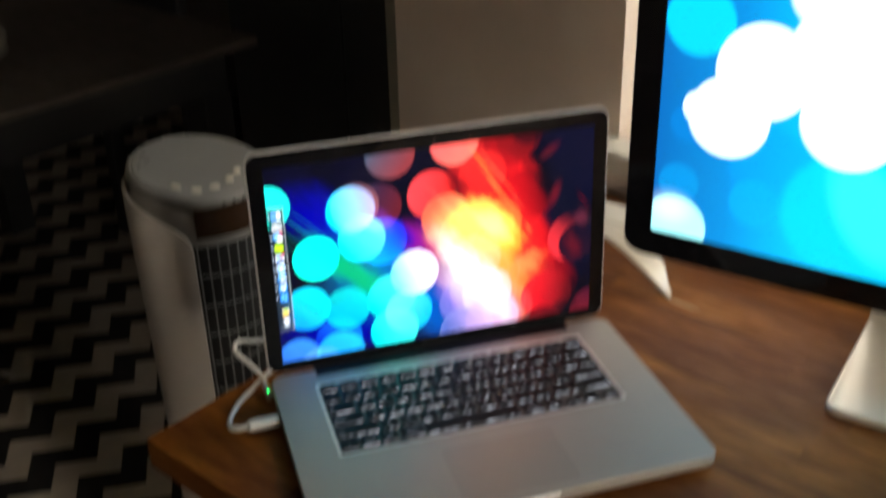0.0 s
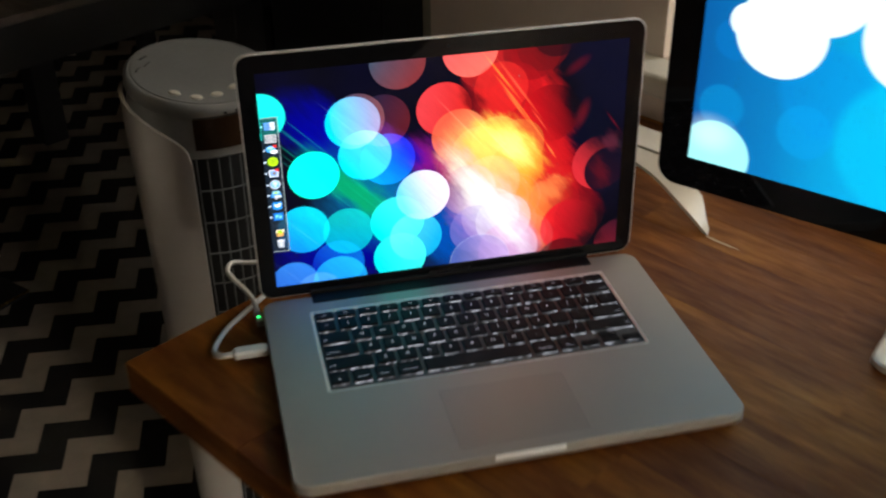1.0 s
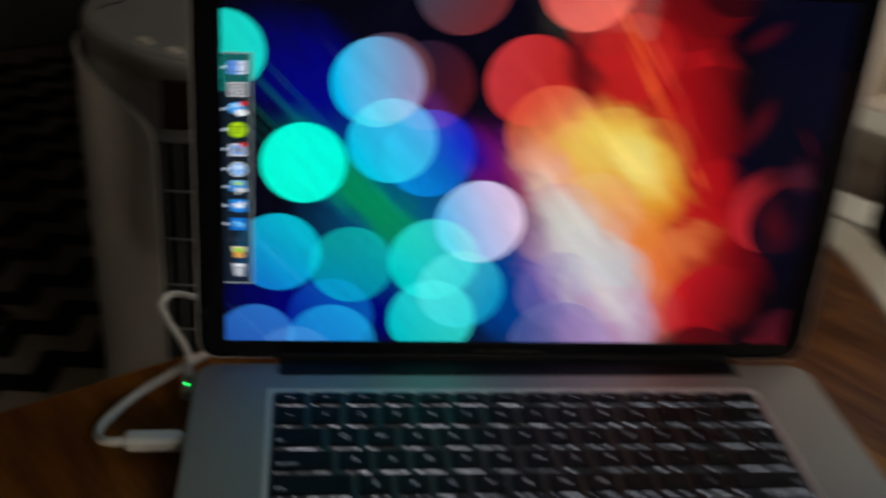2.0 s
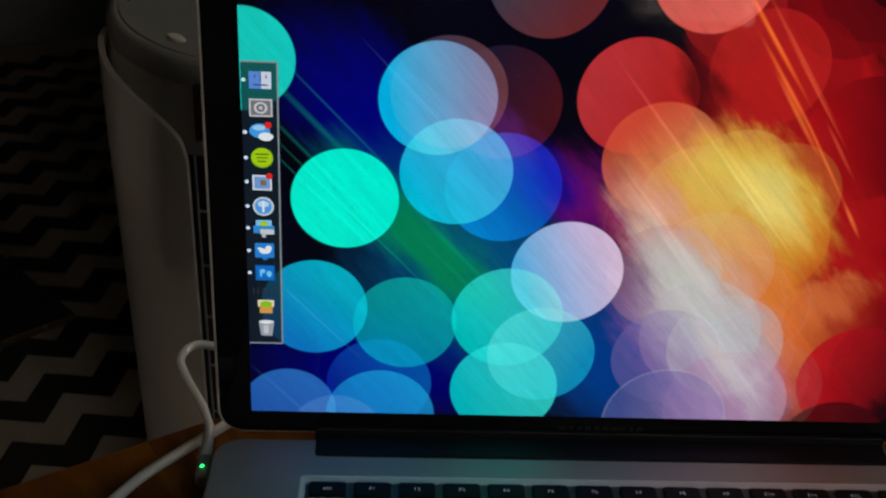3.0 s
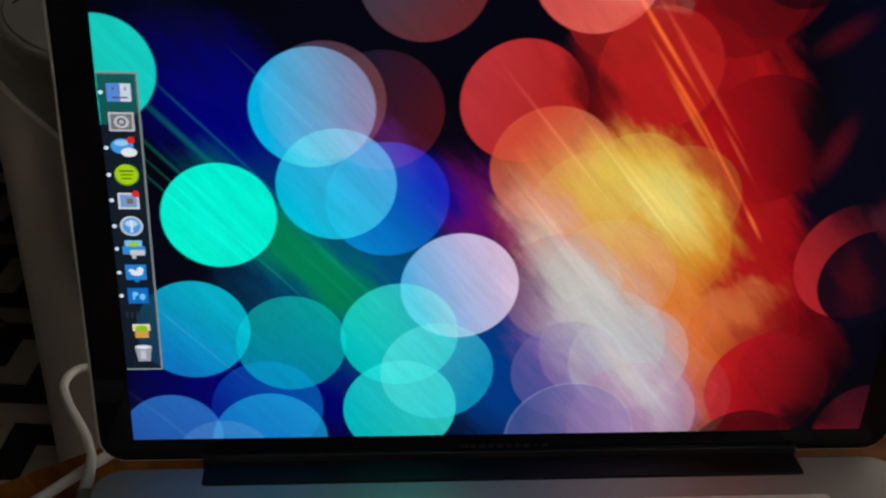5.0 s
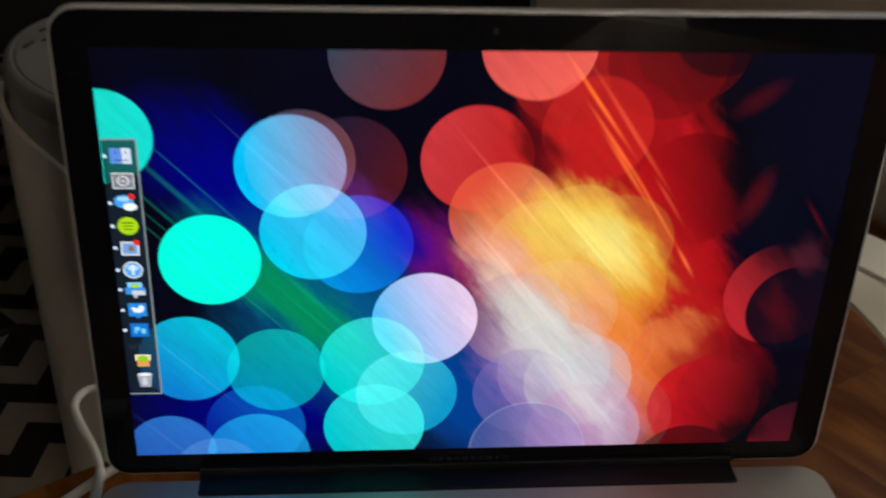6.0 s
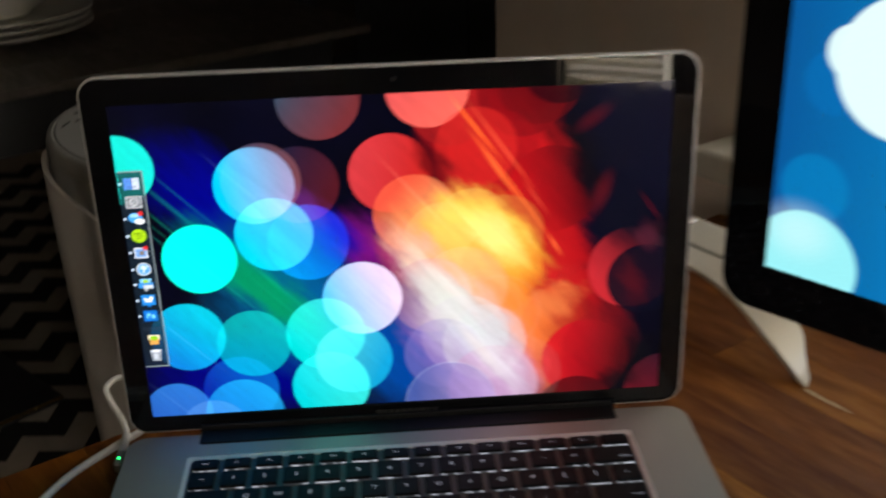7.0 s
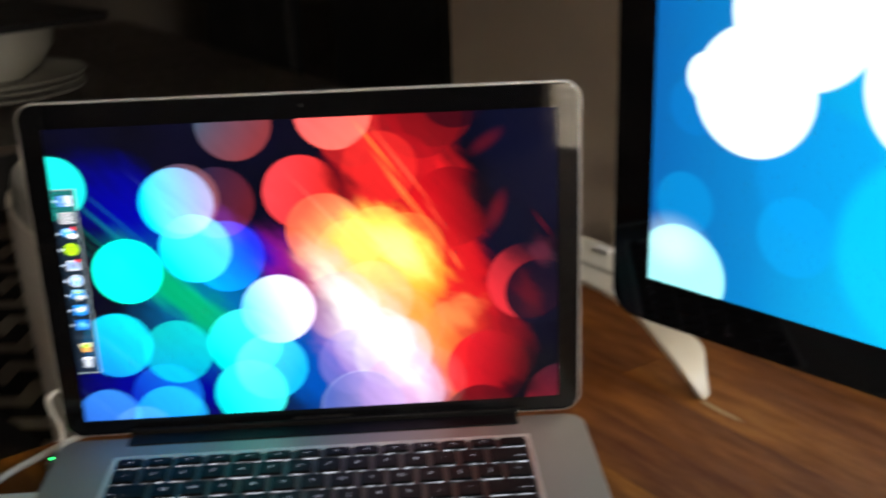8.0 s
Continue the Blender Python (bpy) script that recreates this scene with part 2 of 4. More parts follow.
BLACK, NIGHT = (0.012, 0.012, 0.04), (0.02, 0.025, 0.085)
GLOWS = [
    haze((0.0, 0.0, 0.52), 0.85, 0.25, 0.70, 0.105, 1.8, -45), haze((0.0, 0.0, 0.46), 0.95, 0.31, 0.13, 0.13, 1.9, 0),
    haze((0.0, 0.32, 0.52), 0.95, 0.48, 0.36, 0.16, 1.8, -45, 0.6), haze((0.0, 0.54, 0.34), 0.95, 0.38, 0.42, 0.060, 3.6, -45),
    haze((0.0, 0.24, 0.56), 0.97, 0.76, 0.17, 0.115, 2.0, -55), haze((0.44, 0.05, 0.46), 0.85, 0.690, 0.54, 0.055, 1.8, -62),
    haze((0.06, 0.02, 0.56), 0.9, 0.61, 0.58, 0.05, 1.6, -60), haze((0.69, 0.07, 0.09), 1.0, 1.11, 0.80, 0.150, 1.9, -56, 0.35),
    haze((0.64, 0.05, 0.08), 1.0, 1.25, 0.47, 0.115, 2.1, -62, 0.4), haze((0.46, 0.03, 0.06), 0.9, 1.33, 0.22, 0.125, 1.2, 0, 0.5)]
REDS = [
    disc_of((0.58, 0.09, 0.10), 0.85, 0.955, 0.955, 0.118), disc_of((0.82, 0.30, 0.31), 0.95, 0.894, 1.015, 0.120, (0.93, 0.38, 0.33), -50),
    disc_of((0.44, 0.03, 0.06), 0.80, 1.166, 0.985, 0.130), disc_of((0.34, 0.03, 0.05), 0.55, 1.215, 1.01, 0.120), disc_of((0.06, 0.01, 0.04), 0.75, 1.275, 1.06, 0.112),
    disc_of((0.78, 0.21, 0.23), 0.96, 0.778, 0.763, 0.121, (0.74, 0.12, 0.11), -10), disc_of((0.54, 0.04, 0.07), 0.50, 1.09, 0.815, 0.125),
    disc_of((0.86, 0.16, 0.14), 0.40, 1.03, 0.83, 0.12), disc_of((0.70, 0.05, 0.08), 0.90, 1.256, 0.690, 0.134, (0.10, 0.01, 0.04), 18),
    disc_of((0.74, 0.15, 0.18), 0.85, 1.500, 0.424, 0.134, (0.10, 0.06, 0.10), 40), disc_of((0.60, 0.05, 0.09), 0.9, 1.37, 0.112, 0.132, (0.15, 0.01, 0.03), -10),
    disc_of((0.24, 0.02, 0.04), 0.85, 1.36, -0.045, 0.118)]
DARKS = [
    haze((0.018, 0.024, 0.095), 0.98, 1.56, 0.87, 0.175, 1.6, -58, 0.35), disc_of(NIGHT, 0.97, 1.540, 0.382, 0.115),
    haze(NIGHT, 0.92, 1.46, 0.63, 0.070, 2.4, -62, 0.6), haze(BLACK, 0.92, 1.54, 0.06, 0.10, 1.8, 60),
    haze(BLACK, 0.75, 1.350, 0.74, 0.035, 2.0, -70), haze(BLACK, 0.85, 1.46, 0.02, 0.05, 2.2, 10), haze((0.42, 0.06, 0.10), 0.30, 1.37, 0.90, 0.018, 2.6, 35, 0.9),
    haze((0.50, 0.07, 0.10), 0.30, 1.40, 0.67, 0.020, 2.6, 70, 0.9), haze((0.40, 0.05, 0.08), 0.35, 1.50, 0.38, 0.030, 2.0, -70, 0.9), haze((0.34, 0.12, 0.18), 0.5, 1.545, 0.525, 0.030, 1.6, -60, 0.8),
    disc_of((0.44, 0.07, 0.12), 0.75, 1.615, -0.005, 0.125, (0.20, 0.05, 0.12), 60)]
FIRES = [
    haze((0.30, 0.02, 0.05), 0.8, 0.905, 0.80, 0.042, 1.6, -60), haze((0.71, 0.10, 0.10), 0.95, 1.07, 0.48, 0.190, 1.5, -50, 0.40),
    haze((0.93, 0.56, 0.28), 0.95, 0.985, 0.545, 0.135, 1.45, -42, 0.32), disc_of((0.92, 0.36, 0.24), 0.62, 0.845, 0.632, 0.124, (0.95, 0.66, 0.42), -45),
    haze((0.91, 0.68, 0.20), 0.95, 1.045, 0.520, 0.132, 1.45, -44, 0.35), haze((0.92, 0.80, 0.30), 0.92, 1.03, 0.545, 0.098, 1.5, -44, 0.55),
    disc_of((0.94, 0.72, 0.40), 0.28, 0.930, 0.545, 0.121, (0.94, 0.80, 0.44), 0), disc_of((0.94, 0.82, 0.40), 0.20, 1.015, 0.585, 0.119, (0.90, 0.66, 0.22), -60),
    disc_of((0.92, 0.70, 0.30), 0.13, 1.110, 0.560, 0.119, (0.95, 0.84, 0.40), 200), disc_of((0.88, 0.58, 0.22), 0.24, 0.985, 0.475, 0.122, (0.94, 0.76, 0.36), 90),
    disc_of((0.93, 0.70, 0.22), 0.50, 1.103, 0.452, 0.123, (0.86, 0.42, 0.12), -65), haze((0.96, 0.88, 0.50), 0.85, 1.085, 0.555, 0.040, 2.2, -46, 0.85),
    haze((0.93, 0.60, 0.34), 0.75, 1.035, 0.385, 0.075, 2.3, -50, 0.8), haze((0.86, 0.34, 0.20), 0.85, 1.185, 0.14, 0.065, 2.2, -60, 0.8),
    haze((0.92, 0.50, 0.16), 0.90, 1.155, 0.300, 0.062, 2.2, -54, 0.8), haze((0.93, 0.58, 0.30), 0.75, 1.260, 0.325, 0.040, 1.7, 20, 0.8),
    disc_of((0.90, 0.40, 0.20), 0.42, 1.285, 0.250, 0.124, (0.62, 0.06, 0.08), 10), disc_of((0.90, 0.48, 0.26), 0.30, 1.245, 0.235, 0.120, (0.66, 0.08, 0.08), 0),
    disc_of((0.76, 0.08, 0.12), 0.95, 1.362, 0.115, 0.138, (0.26, 0.02, 0.05), -12), disc_of((0.60, 0.05, 0.09), 0.35, 1.41, 0.16, 0.120, (0.16, 0.01, 0.04), 0),
    haze(BLACK, 0.80, 1.455, 0.035, 0.040, 2.0, 20, 0.7), disc_of((0.26, 0.02, 0.05), 0.85, 1.335, -0.075, 0.130)]
LILACS = [
    haze((0.46, 0.34, 0.66), 0.80, 0.880, 0.22, 0.055, 2.8, -60, 0.7), haze((0.66, 0.20, 0.40), 0.8, 0.795, 0.47, 0.035, 2.6, -58, 0.8),
    haze((0.93, 0.66, 0.56), 0.90, 0.880, 0.46, 0.048, 3.0, -52, 0.65), haze((0.72, 0.68, 0.73), 0.95, 0.99, 0.25, 0.105, 1.8, -53, 0.5),
    haze((0.66, 0.52, 0.70), 0.95, 1.06, 0.07, 0.115, 1.2, -40, 0.5), haze((0.82, 0.88, 0.84), 0.85, 0.950, 0.315, 0.062, 3.0, -53, 0.6),
    disc_of((0.74, 0.42, 0.56), 0.28, 0.885, 0.365, 0.124, (0.84, 0.76, 0.74), -20), disc_of((0.70, 0.58, 0.74), 0.35, 0.985, 0.225, 0.135, (0.80, 0.80, 0.80), 30),
    disc_of((0.50, 0.44, 0.72), 0.35, 0.915, 0.165, 0.120), disc_of((0.82, 0.80, 0.82), 0.30, 1.045, 0.195, 0.130), disc_of((0.88, 0.88, 0.80), 0.10, 0.985, 0.385, 0.128),
    disc_of((0.66, 0.46, 0.70), 0.55, 1.070, 0.040, 0.142, (0.78, 0.62, 0.70), 40), disc_of((0.60, 0.68, 0.86), 0.30, 0.935, -0.010, 0.1420), disc_of((0.14, 0.18, 0.54), 0.55, 0.935, -0.010, 0.1395, (0.64, 0.50, 0.72), 0),
    haze((0.84, 0.82, 0.84), 0.6, 1.075, 0.13, 0.030, 3.6, -54, 0.9), haze((0.86, 0.80, 0.78), 0.5, 1.02, 0.19, 0.014, 6.0, -54, 0.9)]
BLUES = [
    disc_of((0.21, 0.25, 0.31), 0.96, 0.584, 0.993, 0.119, (0.43, 0.16, 0.16), -35), disc_of((0.07, 0.09, 0.17), 0.95, 0.512, 0.741, 0.117, (0.30, 0.07, 0.09), -28),
    haze((0.30, 0.10, 0.46), 0.55, 0.515, 0.675, 0.045, 1.6, -50, 0.8), disc_of((0.16, 0.24, 0.36), 0.85, 0.405, 0.758, 0.115, (0.42, 0.24, 0.24), 0),
    disc_of((0.0, 0.50, 0.86), 0.9, 0.526, 0.560, 0.120, (0.02, 0.16, 0.72), 30), disc_of((0.0, 0.76, 0.97), 0.98, 0.384, 0.745, 0.117, (0.46, 0.54, 0.70), 12),
    disc_of((0.0, 0.78, 0.93), 0.95, 0.428, 0.591, 0.115, (0.28, 0.66, 0.90), 35),
    disc_of((0.0, 1.0, 0.87), 1.0, 0.204, 0.525, 0.110), disc_of((0.08, 0.86, 0.80), 0.96, 0.004, 0.812, 0.103)]
TEALS = [
    disc_of((0.04, 0.50, 0.80), 0.95, 0.141, 0.270, 0.113, (0.0, 0.74, 0.84), 45), disc_of((0.0, 0.58, 0.64), 0.9, 0.336, 0.236, 0.112, (0.02, 0.62, 0.56), 60),
    disc_of((0.02, 0.14, 0.52), 0.85, 0.283, 0.078, 0.116, (0.02, 0.36, 0.66), 30), disc_of((0.05, 0.42, 0.74), 0.9, 0.287, -0.008, 0.122, (0.08, 0.56, 0.78), 60),
    disc_of((0.14, 0.34, 0.72), 0.9, 0.083, 0.008, 0.105, (0.16, 0.44, 0.76), 60), disc_of((0.26, 0.40, 0.60), 0.55, 0.189, -0.06, 0.106),
    disc_of((0.34, 0.72, 0.95), 0.97, 0.676, 0.369, 0.120, (0.88, 0.78, 0.90), 20), disc_of((0.0, 0.82, 0.76), 0.92, 0.557, 0.255, 0.121, (0.20, 0.76, 0.74), 40),
    disc_of((0.28, 0.76, 0.76), 0.85, 0.638, 0.164, 0.119, (0.06, 0.60, 0.74), -30), disc_of((0.0, 0.80, 0.80), 0.92, 0.562, 0.073, 0.120, (0.20, 0.84, 0.80), 30)]
TRAILS = [
    haze((0.45, 0.40, 0.36), 0.40, 0.90, 0.425, 0.0045, 26, -52, 0.9), haze((0.42, 0.40, 0.40), 0.40, 0.955, 0.375, 0.008, 16, -52, 0.9),
    haze((0.40, 0.38, 0.42), 0.35, 1.075, 0.15, 0.006, 20, -54, 0.9),
    haze((0.55, 0.42, 0.30), 0.35, 0.845, 0.52, 0.003, 40, -51, 0.9), haze((0.40, 0.36, 0.42), 0.35, 1.00, 0.165, 0.004, 30, -54, 0.9),
    haze((0.60, 0.48, 0.16), 0.40, 1.08, 0.55, 0.012, 8, -47, 0.9), haze((0.60, 0.50, 0.20), 0.35, 1.02, 0.60, 0.005, 20, -48, 0.9),
    haze((0.9, 0.46, 0.14), 0.55, 1.015, 0.905, 0.0035, 22, -54, 0.9), haze((0.9, 0.46, 0.16), 0.50, 1.040, 0.875, 0.003, 30, -54, 0.9),
    haze((0.9, 0.48, 0.18), 0.60, 1.080, 0.785, 0.0035, 26, -54, 0.9), haze((0.9, 0.50, 0.20), 0.55, 1.105, 0.735, 0.004, 18, -55, 0.9), haze((0.9, 0.48, 0.20), 0.50, 1.180, 0.640, 0.0028, 28, -57, 0.9),
    haze((0.8, 0.38, 0.22), 0.45, 1.130, 0.790, 0.0025, 38, -54, 0.9), haze((0.8, 0.40, 0.24), 0.40, 1.085, 0.860, 0.003, 34, -54, 0.9), haze((0.8, 0.38, 0.24), 0.40, 1.205, 0.665, 0.003, 16, -56, 0.9),
    haze((0.9, 0.5, 0.22), 0.6, 1.262, 0.512, 0.0035, 9, -58, 0.9), haze((0.05, 0.55, 0.36), 0.35, 0.17, 0.66, 0.005, 30, -46, 0.9),
    haze((0.05, 0.55, 0.40), 0.30, 0.13, 0.62, 0.003, 46, -46, 0.9), haze((0.10, 0.60, 0.50), 0.30, 0.24, 0.47, 0.002, 120, -46, 0.9), haze((0.08, 0.55, 0.40), 0.28, 0.20, 0.69, 0.002, 80, -46, 0.9),
    haze((0.10, 0.55, 0.50), 0.28, 0.14, 0.54, 0.002, 70, -46, 0.9), haze((0.05, 0.50, 0.34), 0.25, 0.42, 0.43, 0.004, 40, -46, 0.9), haze((0.05, 0.45, 0.34), 0.25, 0.44, 0.36, 0.003, 40, -46, 0.9),
    haze((0.4, 0.5, 0.6), 0.2, 0.36, 0.73, 0.002, 60, -46, 0.9), haze((0.8, 0.5, 0.4), 0.25, 0.86, 0.68, 0.003, 44, -50, 0.9),
    haze((0.8, 0.7, 0.4), 0.3, 1.02, 0.58, 0.003, 50, -50, 0.9), haze((0.6, 0.05, 0.08), 0.25, 1.55, 0.62, 0.003, 14, -55, 0.9),
    haze((0.30, 0.45, 0.55), 0.22, 0.14, 0.25, 0.002, 60, -46, 0.9), haze((0.30, 0.45, 0.55), 0.2, 0.09, 0.03, 0.003, 30, -46, 0.9)]
_r = random.Random(11)
RINGS = [((0.55, 0.50, 0.50), 0.30, 0.985, 0.385, 0.132, -0.035, 1.0, 0.0, None), ((0.50, 0.48, 0.52), 0.30, 0.935, -0.010, 0.1420, -0.030, 1.0, 0.0, None)]
for _i in range(16):
    _q, _o = _r.uniform(-0.30, 0.22), _r.uniform(-0.11, 0.03)
    _c = (0.45, 0.34, 0.12) if _q > 0.08 else (0.34, 0.36, 0.36)
    _u, _v, _s = 1.03 - 0.62 * _q + 0.77 * _o, 0.36 + 0.77 * _q + 0.62 * _o, _r.uniform(0.115, 0.135)
    if _i % 2:
        RINGS.append(disc_of(_c, _r.uniform(0.08, 0.20), _u, _v, _s))
    else:
        RINGS.append((_c, _r.uniform(0.06, 0.16), _u, _v, _s, -_r.uniform(0.03, 0.06), 1.0, 0.0, None))
M_SCREEN = wallpaper("laptop_wallpaper", ground_laptop, GLOWS + REDS + DARKS + FIRES + LILACS, RINGS + BLUES + TEALS, TRAILS, 0.82, True)


def ground_monitor(k, uv):
    sep = k.add("ShaderNodeSeparateXYZ")
    k.link(uv, sep.inputs[0])
    return k.ramp(sep.outputs[0], [(0.0, lin((0.03, 0.34, 0.60))), (0.22, lin((0.03, 0.45, 0.70))), (0.5, lin((0.02, 0.66, 0.86))), (1.0, lin((0.02, 0.74, 0.90)))])


WHITE = (0.90, 1.0, 1.0)
DISCS = [
    haze((0.02, 0.52, 0.82), 0.5, 0.34, 0.27, 0.12, 1, 0, 0.12), haze((0.02, 0.58, 0.86), 0.55, 0.303, 0.155, 0.073, 1, 0, 0.06),
    haze((0.02, 0.52, 0.78), 0.6, 0.075, 0.17, 0.062, 1, 0, 0.08), haze((0.02, 0.44, 0.73), 0.5, 0.09, 0.36, 0.055, 1, 0, 0.08),
    haze((0.02, 0.70, 0.88), 0.8, 0.56, 0.17, 0.18, 1, 0, 0.10), haze((0.2, 0.90, 0.96), 0.6, 0.62, 0.20, 0.09, 1.8, -60, 0.3),
    haze((0.02, 0.72, 0.90), 0.85, 0.10, 0.665, 0.10, 1, 0, 0.05), haze((0.62, 0.95, 0.97), 0.98, 0.072, 0.028, 0.098, 1, 0, 0.04),
    haze(WHITE, 0.4, 0.055, 0.085, 0.04, 1.3, 0, 0.8), haze(WHITE, 1.0, 0.205, 0.40, 0.118, 1, 0, 0.03), haze(WHITE, 0.95, 0.115, 0.415, 0.046, 1, 0, 0.05),
    haze(WHITE, 1.0, 0.29, 0.545, 0.135, 1, 0, 0.03), haze(WHITE, 1.0, 0.535, 0.445, 0.135, 1, 0, 0.03),
    haze(WHITE, 0.9, 0.50, 0.62, 0.15, 1, 0, 0.05), haze(WHITE, 0.8, 0.46, 0.80, 0.13, 1, 0, 0.05),
    haze((0.5, 0.93, 0.97), 0.8, 0.80, 0.60, 0.16, 1, 0, 0.05), haze((0.3, 0.90, 0.96), 0.8, 1.10, 0.40, 0.2, 1, 0, 0.05),
    haze((0.02, 0.6, 0.88), 0.8, 1.40, 0.7, 0.22, 1, 0, 0.05), haze(WHITE, 0.8, 1.25, 0.15, 0.14, 1, 0, 0.05)]
M_MONITOR = wallpaper("monitor_wallpaper", ground_monitor, DISCS, [], [], 0.62)

# ---- building helpers ----
def part(name, bm, material, parent, label="", smooth=False):
    """Links a bmesh as one mesh object, as a part of parent or as a thing of its own."""
    me = bpy.data.meshes.new(name)
    bmesh.ops.recalc_face_normals(bm, faces=bm.faces)
    bm.to_mesh(me)
    bm.free()
    me.materials.append(material)
    if smooth:
        me.polygons.foreach_set("use_smooth", [True] * len(me.polygons))
        me.set_sharp_from_angle(angle=radians(38))
    ob = new(name, me)
    if parent:
        ob.parent = parent
    return tagged(ob, label)


def empty(name, m, label, category, group=""):
    ob = new(name)
    ob.empty_display_size = 0.05
    ob.matrix_world = m
    return tagged(ob, label, category, group)


def add_box(bm, x0, x1, y0, y1, z0, z1, bevel=0.0, seg=2, m=None):
    r = bmesh.ops.create_cube(bm, size=1)
    vs = r["verts"]
    bmesh.ops.scale(bm, vec=(x1 - x0, y1 - y0, z1 - z0), verts=vs)
    bmesh.ops.translate(bm, vec=((x0 + x1) / 2, (y0 + y1) / 2, (z0 + z1) / 2), verts=vs)
    if bevel:
        es = list({e for v in vs for e in v.link_edges})
        out = bmesh.ops.bevel(bm, geom=es, offset=bevel, segments=seg, affect="EDGES", profile=0.5)
        vs = list({v for f in out["faces"] for v in f.verts} | {v for v in vs if v.is_valid})
    if m is not None:
        bmesh.ops.transform(bm, matrix=m, verts=vs)
    return bm


def box(x0, x1, y0, y1, z0, z1, bevel=0.0, seg=2, m=None):
    return add_box(bmesh.new(), x0, x1, y0, y1, z0, z1, bevel, seg, m)


def rounded(x0, x1, y0, y1, r, n=7):
    """The corner points of a rounded rectangle, anticlockwise."""
    pts = []
    for cx, cy, a0 in ((x1 - r, y0 + r, -90), (x1 - r, y1 - r, 0), (x0 + r, y1 - r, 90), (x0 + r, y0 + r, 180)):
        for k in range(n + 1):
            a = radians(a0 + 90 * k / n)
            pts.append((cx + r * math.cos(a), cy + r * math.sin(a)))
    return pts


def loft(rings, cap=True):
    """A skin over rings of points of equal count."""
    bm = bmesh.new()
    rows = [[bm.verts.new(p) for p in ring] for ring in rings]
    n = len(rows[0])
    for a, b in zip(rows, rows[1:]):
        for k in range(n):
            bm.faces.new((a[k], a[(k + 1) % n], b[(k + 1) % n], b[k]))
    if cap:
        bm.faces.new(rows[0][::-1]), bm.faces.new(rows[-1])
    return bm


def slab(x0, x1, y0, y1, z0, z1, r, edge=0.0006, m=None):
    """A plate with rounded corners and eased edges."""
    def ring(inset, z):
        return [(x, y, z) for x, y in rounded(x0 + inset, x1 - inset, y0 + inset, y1 - inset, max(r - inset, 0.0002))]
    bm = loft([ring(edge, z0), ring(0, z0 + edge), ring(0, z1 - edge), ring(edge, z1)])
    if m is not None:
        bmesh.ops.transform(bm, matrix=m, verts=bm.verts)
    return bm


def smooth_line(pts, n=8):
    """A Catmull-Rom line through the points."""
    p = [Vector(q) for q in pts]
    p = [p[0] * 2 - p[1]] + p + [p[-1] * 2 - p[-2]]
    out = []
    for k in range(1, len(p) - 2):
        for j in range(n):
            t = j / n
            a, b, c, d = p[k - 1], p[k], p[k + 1], p[k + 2]
            out.append(0.5 * (2 * b + (c - a) * t + (2 * a - 5 * b + 4 * c - d) * t * t + (3 * b - a - 3 * c + d) * t ** 3))
    out.append(p[-2])
    return out


def tube(pts, r, sides=10, n=8):
    line = smooth_line(pts, n) if n > 1 else [Vector(q) for q in pts]
    rings = []
    up = Vector((0.13, 0.21, 0.97))
    for k, q in enumerate(line):
        d = (line[min(k + 1, len(line) - 1)] - line[max(k - 1, 0)]).normalized()
        a = d.cross(up).normalized()
        b = a.cross(d)
        rr = r(k / (len(line) - 1)) if callable(r) else r
        rings.append([q + (a * math.cos(2 * math.pi * s / sides) + b * math.sin(2 * math.pi * s / sides)) * rr for s in range(sides)])
    return loft(rings)


def lathe(profile, sides=40):
    rings = [[(r * math.cos(2 * math.pi * s / sides), r * math.sin(2 * math.pi * s / sides), z) for s in range(sides)] for r, z in profile]
    return loft(rings)


def flat(points, z=0.0):
    """One flat face through points in the xy plane."""
    bm = bmesh.new()
    bm.faces.new([bm.verts.new((x, y, z)) for x, y in points])
    return bm


def disc(cx, cy, r, z, n=24, sy=1.0):
    return flat([(cx + r * math.cos(2 * math.pi * k / n), cy + r * sy * math.sin(2 * math.pi * k / n)) for k in range(n)], z)


def uv_panel(w, h, z=0.0):
    """A panel with its corner at the origin; one unit of its UV map is its height."""
    bm = flat([(0, 0), (w, 0), (w, h), (0, h)], z)
    lay = bm.loops.layers.uv.new("UVMap")
    for f in bm.faces:
        for lp in f.loops:
            lp[lay].uv = (lp.vert.co.x / h, lp.vert.co.y / h)
    return bm


def written(text, size, m, material, parent, name="legend", align="CENTER"):
    """Words as a flat mesh, in the built-in font."""
    cu = bpy.data.curves.new(name, "FONT")
    cu.body, cu.size, cu.align_x, cu.align_y, cu.resolution_u = text, size, align, "CENTER", 2
    tmp = bpy.data.objects.new(name, cu)
    scene.collection.objects.link(tmp)
    dg = bpy.context.evaluated_depsgraph_get()
    me = bpy.data.meshes.new_from_object(tmp.evaluated_get(dg))
    bpy.data.objects.remove(tmp)
    bpy.data.curves.remove(cu)
    me.materials.clear()
    me.materials.append(material)
    ob = new(name, me)
    ob.parent = parent
    ob.matrix_local = m
    return ob


# ---- structure of the room ----
def in_desk(bm, name, material, label="", smooth=False):
    bmesh.ops.transform(bm, matrix=DESK, verts=bm.verts)
    ob = part(name, bm, material, None, "", smooth)
    return tagged(ob, label, kind="structure")


